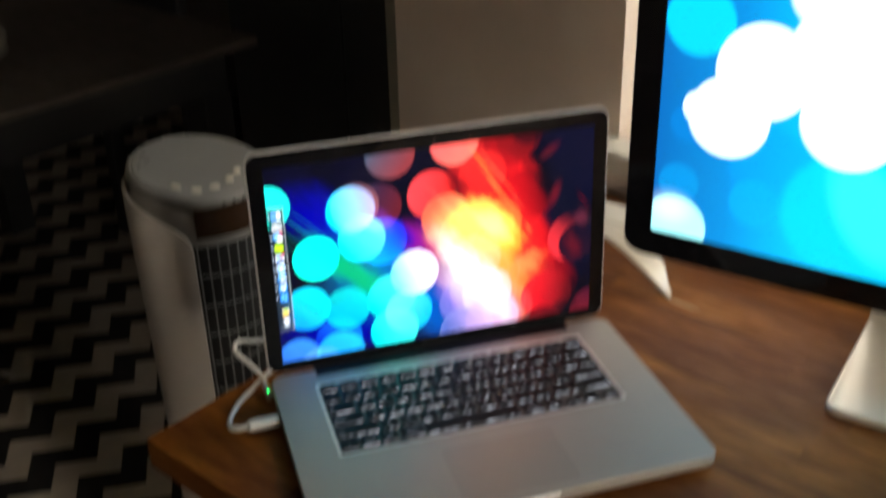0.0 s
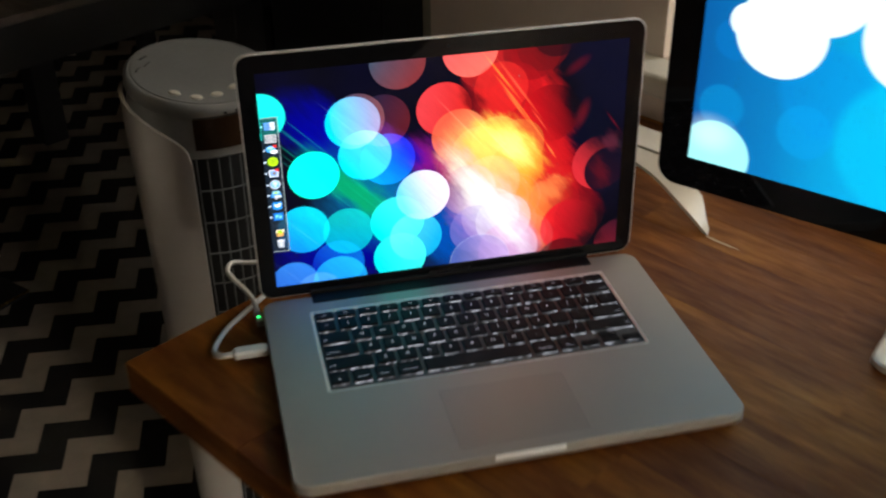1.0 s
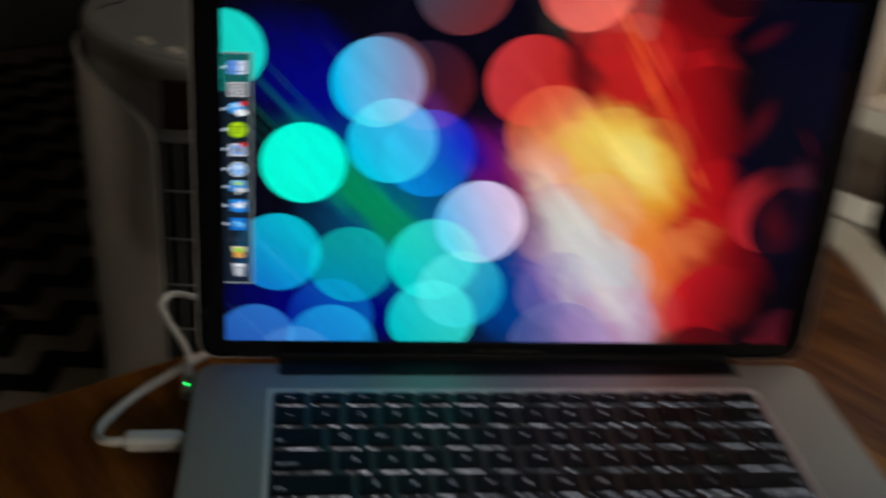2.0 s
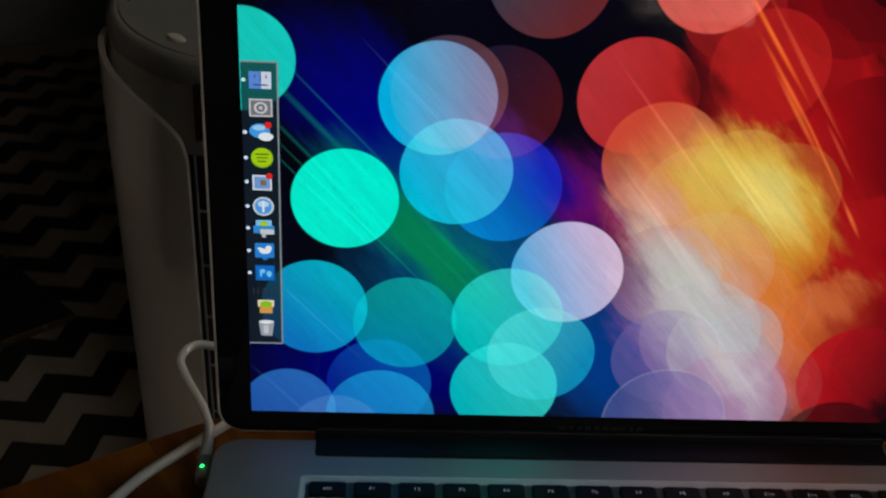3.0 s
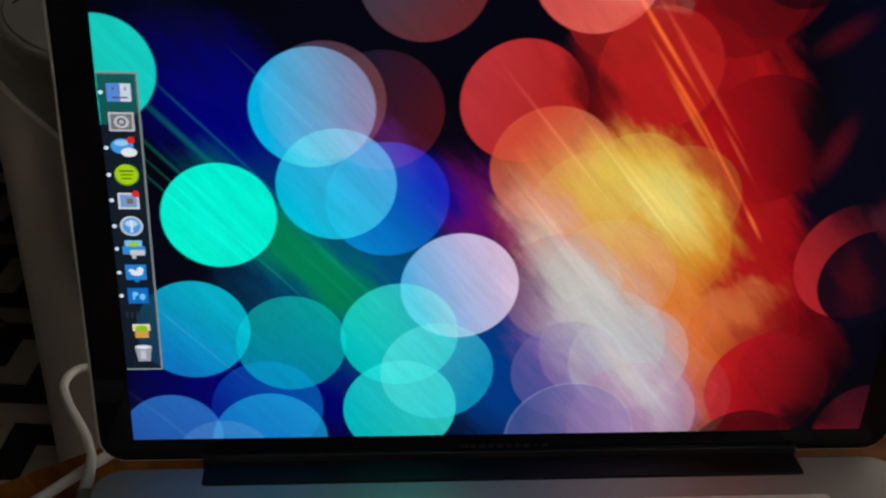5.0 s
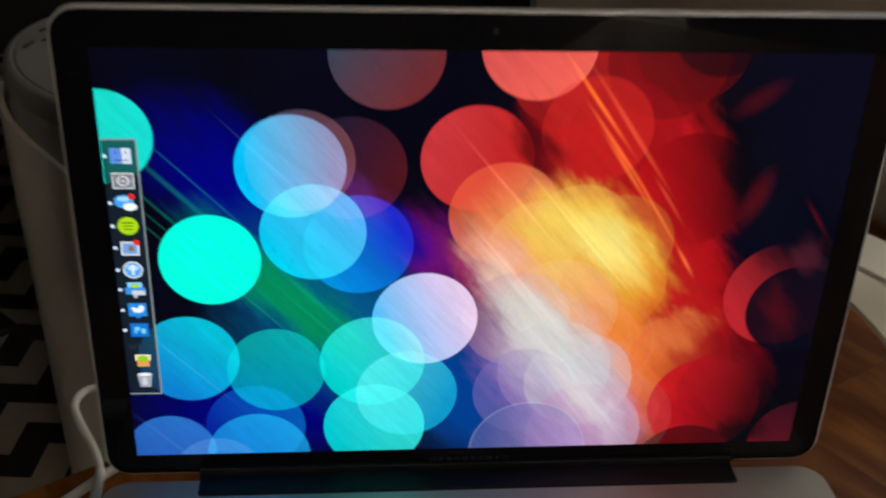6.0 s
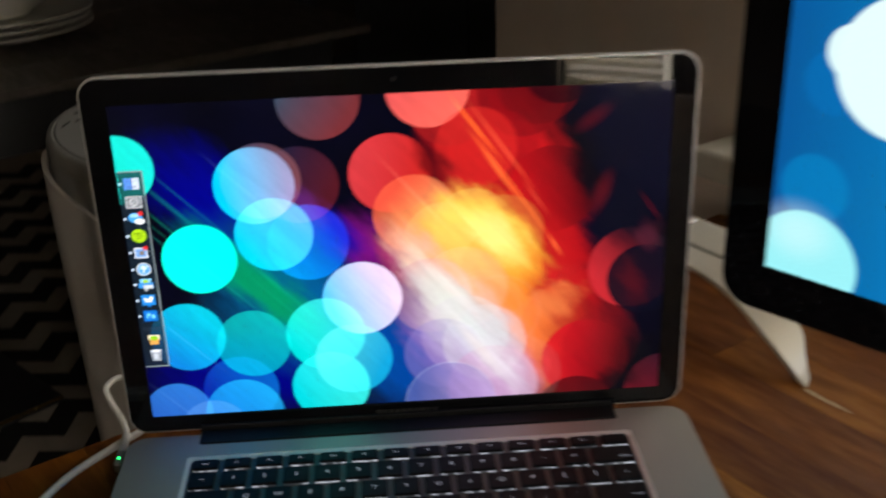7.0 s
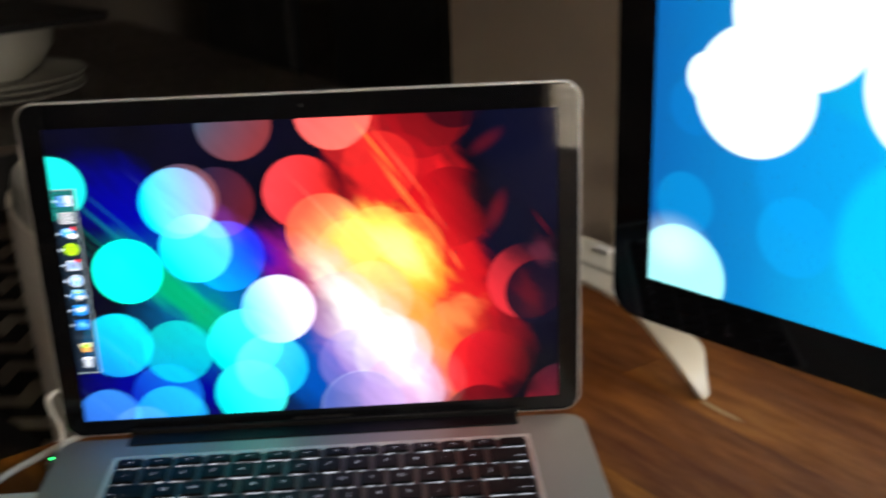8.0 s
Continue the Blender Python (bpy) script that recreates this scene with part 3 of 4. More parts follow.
X0, X1, Y0, Y1, H = -3.2, 2.3, -2.5, 2.3, 2.5
WY, WX = 0.765, -0.386                      # window wall, and where it ends
in_desk(box(X0 - 0.1, X1 + 0.1, Y0 - 0.1, Y1 + 0.1, -0.1, 0.0), "floor", M_FLOOR, "dark wooden floor under the rug")
in_desk(box(X0 - 0.1, X1 + 0.1, Y0 - 0.1, Y1 + 0.1, H, H + 0.1), "ceiling", M_CEIL, "plain white painted ceiling")
OX0, OX1, OZ0, OZ1 = 0.028, 1.20, 0.81, 1.95   # window opening
bm = box(WX, OX0, WY, WY + 0.12, 0, H)
add_box(bm, OX1, X1, WY, WY + 0.12, 0, H)
add_box(bm, OX0, OX1, WY, WY + 0.12, 0, OZ0)
add_box(bm, OX0, OX1, WY, WY + 0.12, OZ1, H)
in_desk(bm, "wall_window", M_WALL, "beige painted wall with a window above the desk")
in_desk(box(WX, WX + 0.12, WY + 0.12, Y1, 0, H), "wall_return", M_SHADEWALL, "wall beside the dining corner, shade put into its dark colour")
in_desk(box(X0, WX + 0.12, Y1, Y1 + 0.1, 0, H), "wall_far", M_SHADEWALL, "wall behind the dining table, shade put into its dark colour")
in_desk(box(X0 - 0.1, X0, Y0, Y1, 0, H), "wall_left", M_SHADEWALL, "side wall of the room, shade put into its dark colour")
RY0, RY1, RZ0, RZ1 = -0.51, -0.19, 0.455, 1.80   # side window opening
in_desk(box(X0, X1, Y0 - 0.1, Y0, 0, H), "wall_rear", M_SHADEWALL, "rear wall, shade put into its dark colour")
bm = box(X1, X1 + 0.1, Y0, RY0, 0, H)
add_box(bm, X1, X1 + 0.1, RY1, WY, 0, H)
add_box(bm, X1, X1 + 0.1, RY0, RY1, 0, RZ0)
add_box(bm, X1, X1 + 0.1, RY0, RY1, RZ1, H)
in_desk(bm, "wall_right", M_SHADEWALL, "side wall with a low window, shade put into its dark colour")
in_desk(box(-0.481, -0.459, 0.84, 0.86, 0, 2.1, 0.002), "trim", M_CASING, "narrow cream door casing at the end of the wall")


def window(name, m, w, z0, z1, label, gap):
    """Frame, pane and a lowered slatted blind in an opening of width w; the room lies towards the local -y."""
    win = tagged(empty(name, m, label, "window"), kind="structure")
    f = 0.014
    bm = box(0, f, -0.02, 0.02, z0, z1, 0.003)
    add_box(bm, w - f, w, -0.02, 0.02, z0, z1, 0.003)
    add_box(bm, f, w - f, -0.02, 0.02, z0, z0 + f, 0.003)
    add_box(bm, f, w - f, -0.02, 0.02, z1 - f, z1, 0.003)
    part("window_frame", bm, M_TRIM, win)
    glass = Nodes("window_glass")
    glass.b.inputs["Transmission Weight"].default_value = 1.0
    glass.b.inputs["Roughness"].default_value = 0.0
    pane = part("pane", box(f, w - f, -0.002, 0.002, z0 + f, z1 - f), glass.m, win)
    pane.visible_shadow = False
    b = part("blind", box(f, w - f, -0.062, -0.038, z1 - f - 0.03, z1 - f, 0.002), M_BLIND, win, "cream slatted blind, lowered with open slats")
    for k in range(int((z1 - z0 - 2 * f) / 0.026)):
        s = part("slat", box(f + gap, w - f - gap, -0.0125, 0.0125, -0.0005, 0.0005), M_BLIND, b)
        s.matrix_local = pose(0, -0.050, z0 + f + 0.012 + 0.026 * k, 32, 0, 0)
    return win


w1 = window("window_1", DESK @ pose(OX0, WY + 0.07, 0), OX1 - OX0, OZ0, OZ1, "bright window with a cream slatted blind above the desk", 0.026)
part("window_sill", box(-0.05, OX1 - OX0 + 0.05, -0.125, -0.030, OZ0 - 0.03, OZ0 - 0.0005, 0.006, 3), M_TRIM, w1, "cream painted sill with a rounded nose")
window("window_2", DESK @ pose(X1 + 0.05, RY1, 0, 0, 0, -90), RY1 - RY0, RZ0, RZ1, "low bright window with a cream slatted blind", 0.01)

# ---- desk ----
def desk():
    d = empty("desk", DESK @ pose(0, 0, 0), "oiled acacia butcher-block desk with light and dark staves", "desk")
    top, thick, depth, length = DZ, 0.032, 0.735, 1.15
    rng = random.Random(4)
    y, rows = 0.0, 0
    while y < depth - 0.001:
        w = min(0.052, depth - y)
        x = 0.0
        first = True
        while x < length - 0.001:
            ln = rng.uniform(0.28, 0.62) if not first or rows % 2 else rng.uniform(0.12, 0.3)
            if length - x - ln < 0.1:
                ln = length - x
            first = False
            s = part("stave", box(-ln / 2 + 0.00003, ln / 2 - 0.00003, -w / 2 + 0.00003, w / 2 - 0.00003, -thick, 0, 0.00015, 1), M_STAVE, d)
            s.matrix_local = pose(x + ln / 2, y + w / 2, top + rng.uniform(-0.0001, 0.0001))
            x += ln
        y += w
        rows += 1
    for x in (0.20, length - 0.12):
        for yy in (0.42, depth - 0.08):
            part("leg", box(x - 0.03, x + 0.03, yy - 0.03, yy + 0.03, 0, top - thick, 0.004), M_DARKWOOD, d)
    return d


desk()

# ---- laptop ----
def laptop():
    lap = empty("laptop", pose(0, 0, DZ), "open silver aluminium laptop with a glowing wallpaper on the desk", "laptop")
    W, D, T = 0.1815, 0.249, 0.0165

    def ring(x0, x1, y0, y1, r, z):
        return [(x, y, z) for x, y in rounded(x0, x1, y0, y1, r)]

    outer = [ring(-W + 0.010, W - 0.010, -D + 0.008, -0.004, 0.012, 0.0018), ring(-W + 0.002, W - 0.002, -D + 0.002, -0.001, 0.013, 0.0045),
             ring(-W, W, -D, 0, 0.013, 0.0075), ring(-W, W, -D, 0, 0.013, T - 0.0008), ring(-W + 0.0008, W - 0.0008, -D + 0.0008, -0.0008, 0.0124, T)]
    KX, KY0, KY1 = 0.1410, -0.1440, -0.0250
    inner = [ring(-KX, KX, KY0, KY1, 0.0025, T), ring(-KX, KX, KY0, KY1, 0.0025, T - 0.0006), ring(-KX + 0.0030, KX - 0.0030, KY0 + 0.0030, KY1 - 0.0042, 0.002, T - 0.0016)]
    base = part("base", loft(outer + inner), M_ALU, lap, "bead-blasted aluminium lower case", True)
    def rim(i, b, z):
        return ring(-KX + i, KX - i, KY0 + i, KY1 - b, 0.0022, z)
    part("keyboard_rim", loft([rim(0.0001, 0.0001, T - 0.0009), rim(0.0001, 0.0001, T - 0.0002), rim(0.0008, 0.0010, T), rim(0.0027, 0.0040, T - 0.0008), rim(0.0029, 0.0041, T - 0.0013)], False), M_RIM, base, "bevelled rim round the keys, painted pale for its highlight")
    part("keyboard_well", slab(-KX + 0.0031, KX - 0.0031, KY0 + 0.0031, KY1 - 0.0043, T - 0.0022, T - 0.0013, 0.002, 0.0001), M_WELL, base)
    part("trackpad_gap", slab(-0.0528, 0.0528, -0.2373, -0.1637, T - 0.0004, T + 0.00012, 0.003, 0.00005), M_PADGAP, base)
    part("trackpad", slab(-0.0525, 0.0525, -0.2370, -0.1640, T - 0.0004, T + 0.0003, 0.0027, 0.0002), M_TRACK, base, "satin glass trackpad")

    # no hollow is cut: a raised pale strip stands for the lit scoop
    part("thumb_notch", slab(-0.0285, 0.0285, -D - 0.0007, -D + 0.0009, T - 0.0058, T - 0.0006, 0.0007, 0.0004), M_SCOOP, base, "finger scoop as a raised pale strip, its highlight put into the colour")
    for x in (-0.155, 0.155):
        for y in (-0.03, -0.222):
            bm = lathe([(0.008, 0.0), (0.0085, 0.0006), (0.0085, 0.0022)], 20)
            bmesh.ops.translate(bm, vec=(x, y, 0), verts=bm.verts)
            part("rubber_foot", bm, M_FEET, base)
    # slots and sockets along both sides
    for y, w in ((-0.050, 0.010), (-0.078, 0.011), (-0.090, 0.011), (-0.105, 0.012), (-0.122, 0.006), (-0.135, 0.006)):
        part("socket", box(-W - 0.0003, -W + 0.003, y - w / 2, y + w / 2, 0.0085, 0.0125, 0.0006, 1), M_DARKGAP, base)
    part("disc_slot", box(W - 0.003, W + 0.0003, -0.20, -0.075, 0.0098, 0.0114, 0.0004, 1), M_DARKGAP, base)
    part("latch_slot", box(W - 0.003, W + 0.0003, -0.2395, -0.228, 0.0100, 0.0112, 0.0003, 1), M_DARKGAP, base)

    # hinge cover
    part("hinge_cover", slab(-0.1360, 0.1360, -0.0130, 0.0085, 0.006, T + 0.0010, 0.003, 0.0016), M_HINGE, lap, "matt black hinge cover")

    part("hinge_lip", box(-0.1360, 0.1360, 0.0020, 0.0050, 0.0150, 0.0212, 0.0008), M_HINGE, lap)
    # lid, in its own upright frame
    LID = pose(0, 0.0060, 0.7683 - DZ, 90 - 1.8, 0, 0)
    top, bot = 0.2240, -0.0125
    def lring(inset, z, r=0.0125):
        return [(x, y, z) for x, y in rounded(-W + inset, W - inset, bot + inset, top - inset, r - inset)]
    lid = part("lid", loft([lring(0.006, -0.0072), lring(0.0012, -0.0060), lring(0, -0.0040), lring(0, -0.0006), lring(0.0007, 0.0)]), M_ALU_EDGE, lap, "thin aluminium lid, the highlight on its rim put into a pale colour", True)
    lid.matrix_local = LID
    SX, SH = 0.1656, 0.207
    gl = [(x, y, 0.0005) for x, y in rounded(-W + 0.0012, W - 0.0012, bot + 0.0012, top - 0.0012, 0.0112)]
    gl2 = [(x, y, 0.0009) for x, y in rounded(-W + 0.0016, W - 0.0016, bot + 0.0016, top - 0.0016, 0.0108)]
    hole = [(x, y, 0.0009) for x, y in rounded(-SX, SX, 0, SH, 0.0002)]
    hole2 = [(x, y, 0.0004) for x, y in rounded(-SX, SX, 0, SH, 0.0002)]
    part("bezel", loft([gl, gl2, hole, hole2], False), M_BEZEL, lid, "glossy black glass border")
    bm = disc(0, top - 0.0085, 0.0014, 0.00105, 16)
    part("webcam", bm, M_DARKGAP, lid)
    for k, w in enumerate((0.0042, 0.0026, 0.0028, 0.0030, 0.0030, 0.0030, 0.0030, 0.0036, 0.0018, 0.0028)):
        x = -0.0195 + 0.0041 * k
        part("name_bar", box(x - w / 2, x + w / 2, -0.0078, -0.0052, 0.00092, 0.00108), M_GREY_MARK, lid)
    scr = part("screen", uv_panel(2 * SX, SH), M_SCREEN, lap, "lit screen with cyan, red and yellow discs of light")
    scr.matrix_local = LID @ Matrix.Translation((-SX, 0, 0.0007))
    dock(scr, SH)
    keyboard(lap, KX, KY0, KY1, T - 0.0013)
    return lap


def dock(scr, h):
    """The column of small icons at the screen's left edge."""
    z = 0.0003
    k = Nodes("dock_shade")
    k.b.inputs["Base Color"].default_value = (0.004, 0.004, 0.005, 1)
    k.b.inputs["Roughness"].default_value = 0.04
    k.b.inputs["Emission Color"].default_value = (0.006, 0.012, 0.02, 1)
    k.b.inputs["Emission Strength"].default_value = 1.0
    k.b.inputs["Alpha"].default_value = 0.86
    part("dock_bar", flat([(0.0003, 0.177 * h), (0.0735 * h, 0.177 * h), (0.0735 * h, 0.809 * h), (0.0003, 0.809 * h)], z * 0.4), k.m, scr, "dark translucent icon bar")
    line = glow("dock_outline", lin((0.70, 0.76, 0.78)), 0.42)
    a = 0.0035 * h
    bm = box(0.0735 * h - a, 0.0735 * h, 0.177 * h, 0.809 * h, z * 0.3, z * 0.6)
    add_box(bm, 0.0003, 0.0735 * h - a, 0.177 * h, 0.177 * h + a, z * 0.3, z * 0.6)
    add_box(bm, 0.0003, 0.0735 * h - a, 0.809 * h - a, 0.809 * h, z * 0.3, z * 0.6)
    part("dock_line", bm, line, scr)
    tint = {}

    def ink(c):
        if c not in tint:
            tint[c] = glow("icon_ink", lin(c), 0.85)
        return tint[c]

    s = 0.0215 * h
    cx = 0.0385 * h
    WHT, BLU, LBL, GRY, DGR, LIM, ORN, RDD, TAN = (0.92, 0.94, 0.97), (0.10, 0.45, 0.85), (0.45, 0.75, 0.95), (0.75, 0.76, 0.78), (0.25, 0.27, 0.30), (0.66, 0.83, 0.08), (0.95, 0.65, 0.25), (0.86, 0.15, 0.15), (0.85, 0.62, 0.30)

    def rect(x0, x1, y0, y1, c, cy, lift):
        return flat([(cx + x0 * s, cy + y0 * s), (cx + x1 * s, cy + y0 * s), (cx + x1 * s, cy + y1 * s), (cx + x0 * s, cy + y1 * s)], z + lift * 0.00004), c

    def oval(x, y, r, c, cy, lift, sy=1.0):
        return disc(cx + x * s, cy + y * s, r * s, z + lift * 0.00004, 24, sy), c

    icons = [
        (0.771, lambda y: [rect(-1, 0.1, -0.8, 0.8, (0.35, 0.55, 0.88), y, 0), rect(0.1, 1, -0.8, 0.8, (0.82, 0.86, 0.94), y, 0), rect(-0.6, 0.7, -0.5, -0.38, DGR, y, 1), rect(0.0, 0.1, -0.1, 0.7, DGR, y, 1), rect(-0.5, -0.4, 0.2, 0.5, DGR, y, 1), rect(0.5, 0.6, 0.2, 0.5, DGR, y, 1)]),
        (0.715, lambda y: [rect(-1.05, 1.05, -0.85, 0.85, (0.80, 0.80, 0.82), y, 0), rect(-0.9, 0.9, -0.7, 0.7, (0.45, 0.46, 0.48), y, 1), oval(0, 0, 0.62, (0.80, 0.80, 0.82), y, 2, 0.9), oval(0, 0, 0.38, (0.35, 0.36, 0.38), y, 3), oval(0, 0, 0.2, GRY, y, 4)]),
        (0.664, lambda y: [oval(-0.15, 0.15, 0.95, (0.25, 0.62, 0.93), y, 0, 0.75), oval(-0.2, 0.45, 0.6, (0.62, 0.83, 0.97), y, 1, 0.45), oval(0.4, -0.4, 0.68, (0.93, 0.95, 0.97), y, 2, 0.62), oval(0.62, 0.72, 0.34, RDD, y, 3)]),
        (0.610, lambda y: [oval(0, 0, 1.05, (0.42, 0.60, 0.02), y, 0, 0.98), oval(0, 0.04, 0.98, LIM, y, 1, 0.95), rect(-0.62, 0.62, 0.30, 0.44, (0.30, 0.42, 0.03), y, 2), rect(-0.5, 0.5, -0.04, 0.08, (0.30, 0.42, 0.03), y, 2), rect(-0.4, 0.4, -0.40, -0.28, (0.30, 0.42, 0.03), y, 2)]),
        (0.558, lambda y: [rect(-0.95, 0.85, -0.85, 0.7, (0.86, 0.88, 0.92), y, 0), rect(-0.78, 0.68, -0.68, 0.54, (0.45, 0.62, 0.85), y, 1), rect(-0.2, 0.35, -0.35, 0.2, (0.50, 0.42, 0.32), y, 2), oval(0.62, 0.62, 0.32, RDD, y, 3)]),
        (0.504, lambda y: [oval(0, 0, 1.0, (0.80, 0.83, 0.86), y, 0, 0.98), oval(0, 0, 0.80, (0.30, 0.62, 0.92), y, 1), oval(0, 0.25, 0.55, (0.72, 0.86, 0.97), y, 2, 0.6), rect(-0.1, 0.1, -0.6, 0.6, WHT, y, 3)]),
        (0.455, lambda y: [rect(-1.0, 1.0, -0.55, 0.25, (0.20, 0.55, 0.86), y, 0), rect(-0.75, 0.75, 0.25, 0.85, (0.50, 0.78, 0.95), y, 0), oval(0, 0.45, 0.42, LIM, y, 1, 0.6), rect(-0.35, 0.95, -0.65, -0.1, (0.80, 0.82, 0.84), y, 2), rect(-0.2, 0.15, -0.98, -0.5, (0.75, 0.77, 0.80), y, 3)]),
        (0.403, lambda y: [rect(-0.92, 0.92, -0.75, 0.82, (0.12, 0.52, 0.86), y, 0), rect(-0.2, 0.25, -1.0, -0.75, (0.10, 0.45, 0.80), y, 0), oval(0.05, -0.05, 0.55, WHT, y, 1, 0.5), oval(0.4, 0.28, 0.3, WHT, y, 2), oval(-0.4, 0.22, 0.28, WHT, y, 2, 0.5)]),
        (0.351, lambda y: [rect(-0.95, 0.95, -0.85, 0.85, (0.0, 0.33, 0.66), y, 0), rect(-0.85, 0.85, -0.75, 0.75, (0.04, 0.44, 0.80), y, 1), rect(-0.5, -0.3, -0.4, 0.4, (0.45, 0.80, 0.98), y, 2), oval(-0.2, 0.2, 0.24, (0.45, 0.80, 0.98), y, 2), oval(0.38, -0.1, 0.26, (0.45, 0.80, 0.98), y, 2, 1.3)]),
        (0.272, lambda y: [rect(-0.8, 0.8, -0.1, 0.65, (0.92, 0.86, 0.72), y, 0), rect(-0.62, 0.62, -0.85, 0.0, TAN, y, 1), oval(0, 0.18, 0.58, (0.55, 0.78, 0.10), y, 2, 0.6)]),
        (0.217, lambda y: [(flat([(cx - 0.55 * s, y - 0.9 * s), (cx + 0.55 * s, y - 0.9 * s), (cx + 0.78 * s, y + 0.75 * s), (cx - 0.78 * s, y + 0.75 * s)], z), (0.62, 0.64, 0.68)), oval(0, 0.72, 0.76, (0.82, 0.84, 0.87), y, 1, 0.28), oval(0, 0.66, 0.55, WHT, y, 2, 0.3), rect(-0.3, 0.2, -0.6, 0.3, (0.78, 0.80, 0.84), y, 1)])]
    for n, (v, make) in enumerate(icons):
        icon = None
        bm_all = bmesh.new()
        mats = []
        for bm, c in make(v * h):
            me = bpy.data.meshes.new("tmp")
            for f in bm.faces:
                f.material_index = len(mats)
            bm.to_mesh(me)
            bm_all.from_mesh(me)
            bpy.data.meshes.remove(me)
            bm.free()
            mats.append(ink(c))
        me = bpy.data.meshes.new("dock_icon")
        bm_all.to_mesh(me)
        bm_all.free()
        for m in mats:
            me.materials.append(m)
        icon = new("dock_icon", me)
        icon.parent = scr
        if n not in (1, 9, 10):
            part("running_light", disc(0.0065 * h, v * h, 0.0042 * h, z, 12), ink((0.85, 0.92, 1.0)), scr)
    for k in range(6):
        part("dock_divider", box((0.012 + 0.0095 * k) * h, (0.015 + 0.0095 * k) * h, 0.300 * h, 0.314 * h, z * 0.4, z * 0.7), ink((0.16, 0.19, 0.24)), scr)


def keyboard(lap, kx, y0, y1, z):
    """Every key is a cap over a lit sheet; rows from the back edge to the front."""
    p = 0.01905
    left = -14.5 * p / 2
    letters = [
        (0.0128, 0.0096, [("esc", 1.0357)] + [("F%d" % k, 1.0357) for k in range(1, 13)] + [("", 1.0357)]),
        (p, 0.0156, [("~", 1), ("1", 1), ("2", 1), ("3", 1), ("4", 1), ("5", 1), ("6", 1), ("7", 1), ("8", 1), ("9", 1), ("0", 1), ("-", 1), ("=", 1), ("delete", 1.5)]),
        (p, 0.0156, [("tab", 1.5), ("Q", 1), ("W", 1), ("E", 1), ("R", 1), ("T", 1), ("Y", 1), ("U", 1), ("I", 1), ("O", 1), ("P", 1), ("[", 1), ("]", 1), ("\\", 1)]),
        (p, 0.0156, [("caps lock", 1.75), ("A", 1), ("S", 1), ("D", 1), ("F", 1), ("G", 1), ("H", 1), ("J", 1), ("K", 1), ("L", 1), (";", 1), ("'", 1), ("return", 1.75)]),
        (p, 0.0156, [("shift", 2.25), ("Z", 1), ("X", 1), ("C", 1), ("V", 1), ("B", 1), ("N", 1), ("M", 1), (",", 1), (".", 1), ("/", 1), ("shift", 2.25)]),
        (p, 0.0165, [("fn", 1), ("control", 1), ("option", 1), ("command", 1.25), ("", 5), ("command", 1.25), ("option", 1)])]
    board = new("keyboard")
    board.parent = lap
    shapes = {}

    def key(cx, cy, w, d, text):
        spec = (round(w, 5), round(d, 5))
        if spec not in shapes:
            cap = loft([[(x, y, q) for x, y in rounded(-w / 2 + i, w / 2 - i, -d / 2 + i, d / 2 - i, 0.0014, 3)] for i, q in ((0.0, 0.0006), (0.0001, 0.0019), (0.0007, 0.0023))])
            lit = box(-w / 2 + 0.0006, w / 2 - 0.0006, -d / 2 - 0.0007, -d / 2 + 0.0030, 0.0001, 0.0004)
            mes = []
            for bm, m, nm in ((cap, M_KEY, "key"), (lit, M_BACKLIGHT, "backlight")):
                bmesh.ops.recalc_face_normals(bm, faces=bm.faces)
                me = bpy.data.meshes.new(nm)
                bm.to_mesh(me)
                bm.free()
                me.materials.append(m)
                mes.append(me)
            shapes[spec] = mes
        cap, lit = shapes[spec]
        ob = new("key", cap)
        ob.parent = board
        ob.location = (cx, cy, z)
        lo = new("backlight", lit)
        lo.parent = ob
        if text:
            long = len(text) > 1
            size = 0.0031 if long else 0.0052
            if text[0] == "F" and long:
                size = 0.0030
            dx = 0.0
            align = "CENTER"
            if text in ("tab", "caps lock") or (text == "shift" and cx < 0):
                dx, align = -w / 2 + 0.0015, "LEFT"
            if text in ("delete", "return") or (text == "shift" and cx > 0):
                dx, align = w / 2 - 0.0015, "RIGHT"
            dy = -0.003 if long and d > 0.012 else 0.0
            written(text, size, Matrix.Translation((dx, dy, 0.00236)), M_LEGEND, ob, "legend", align)

    y = y1 - 0.0036
    for pitch, depth, keys in letters:
        x = left
        cy = y - pitch / 2
        for text, w in keys:
            key(x + w * p / 2, cy, w * p - 0.0034, depth, text)
            x += w * p
        if keys[0][0] == "fn":
            for k, dy in ((0, -0.0043), (1, -0.0043), (1, 0.0043), (2, -0.0043)):
                key(x + p * (k + 0.5), cy + dy, p - 0.0034, 0.0073, "")
        y -= pitch
    return board


laptop()


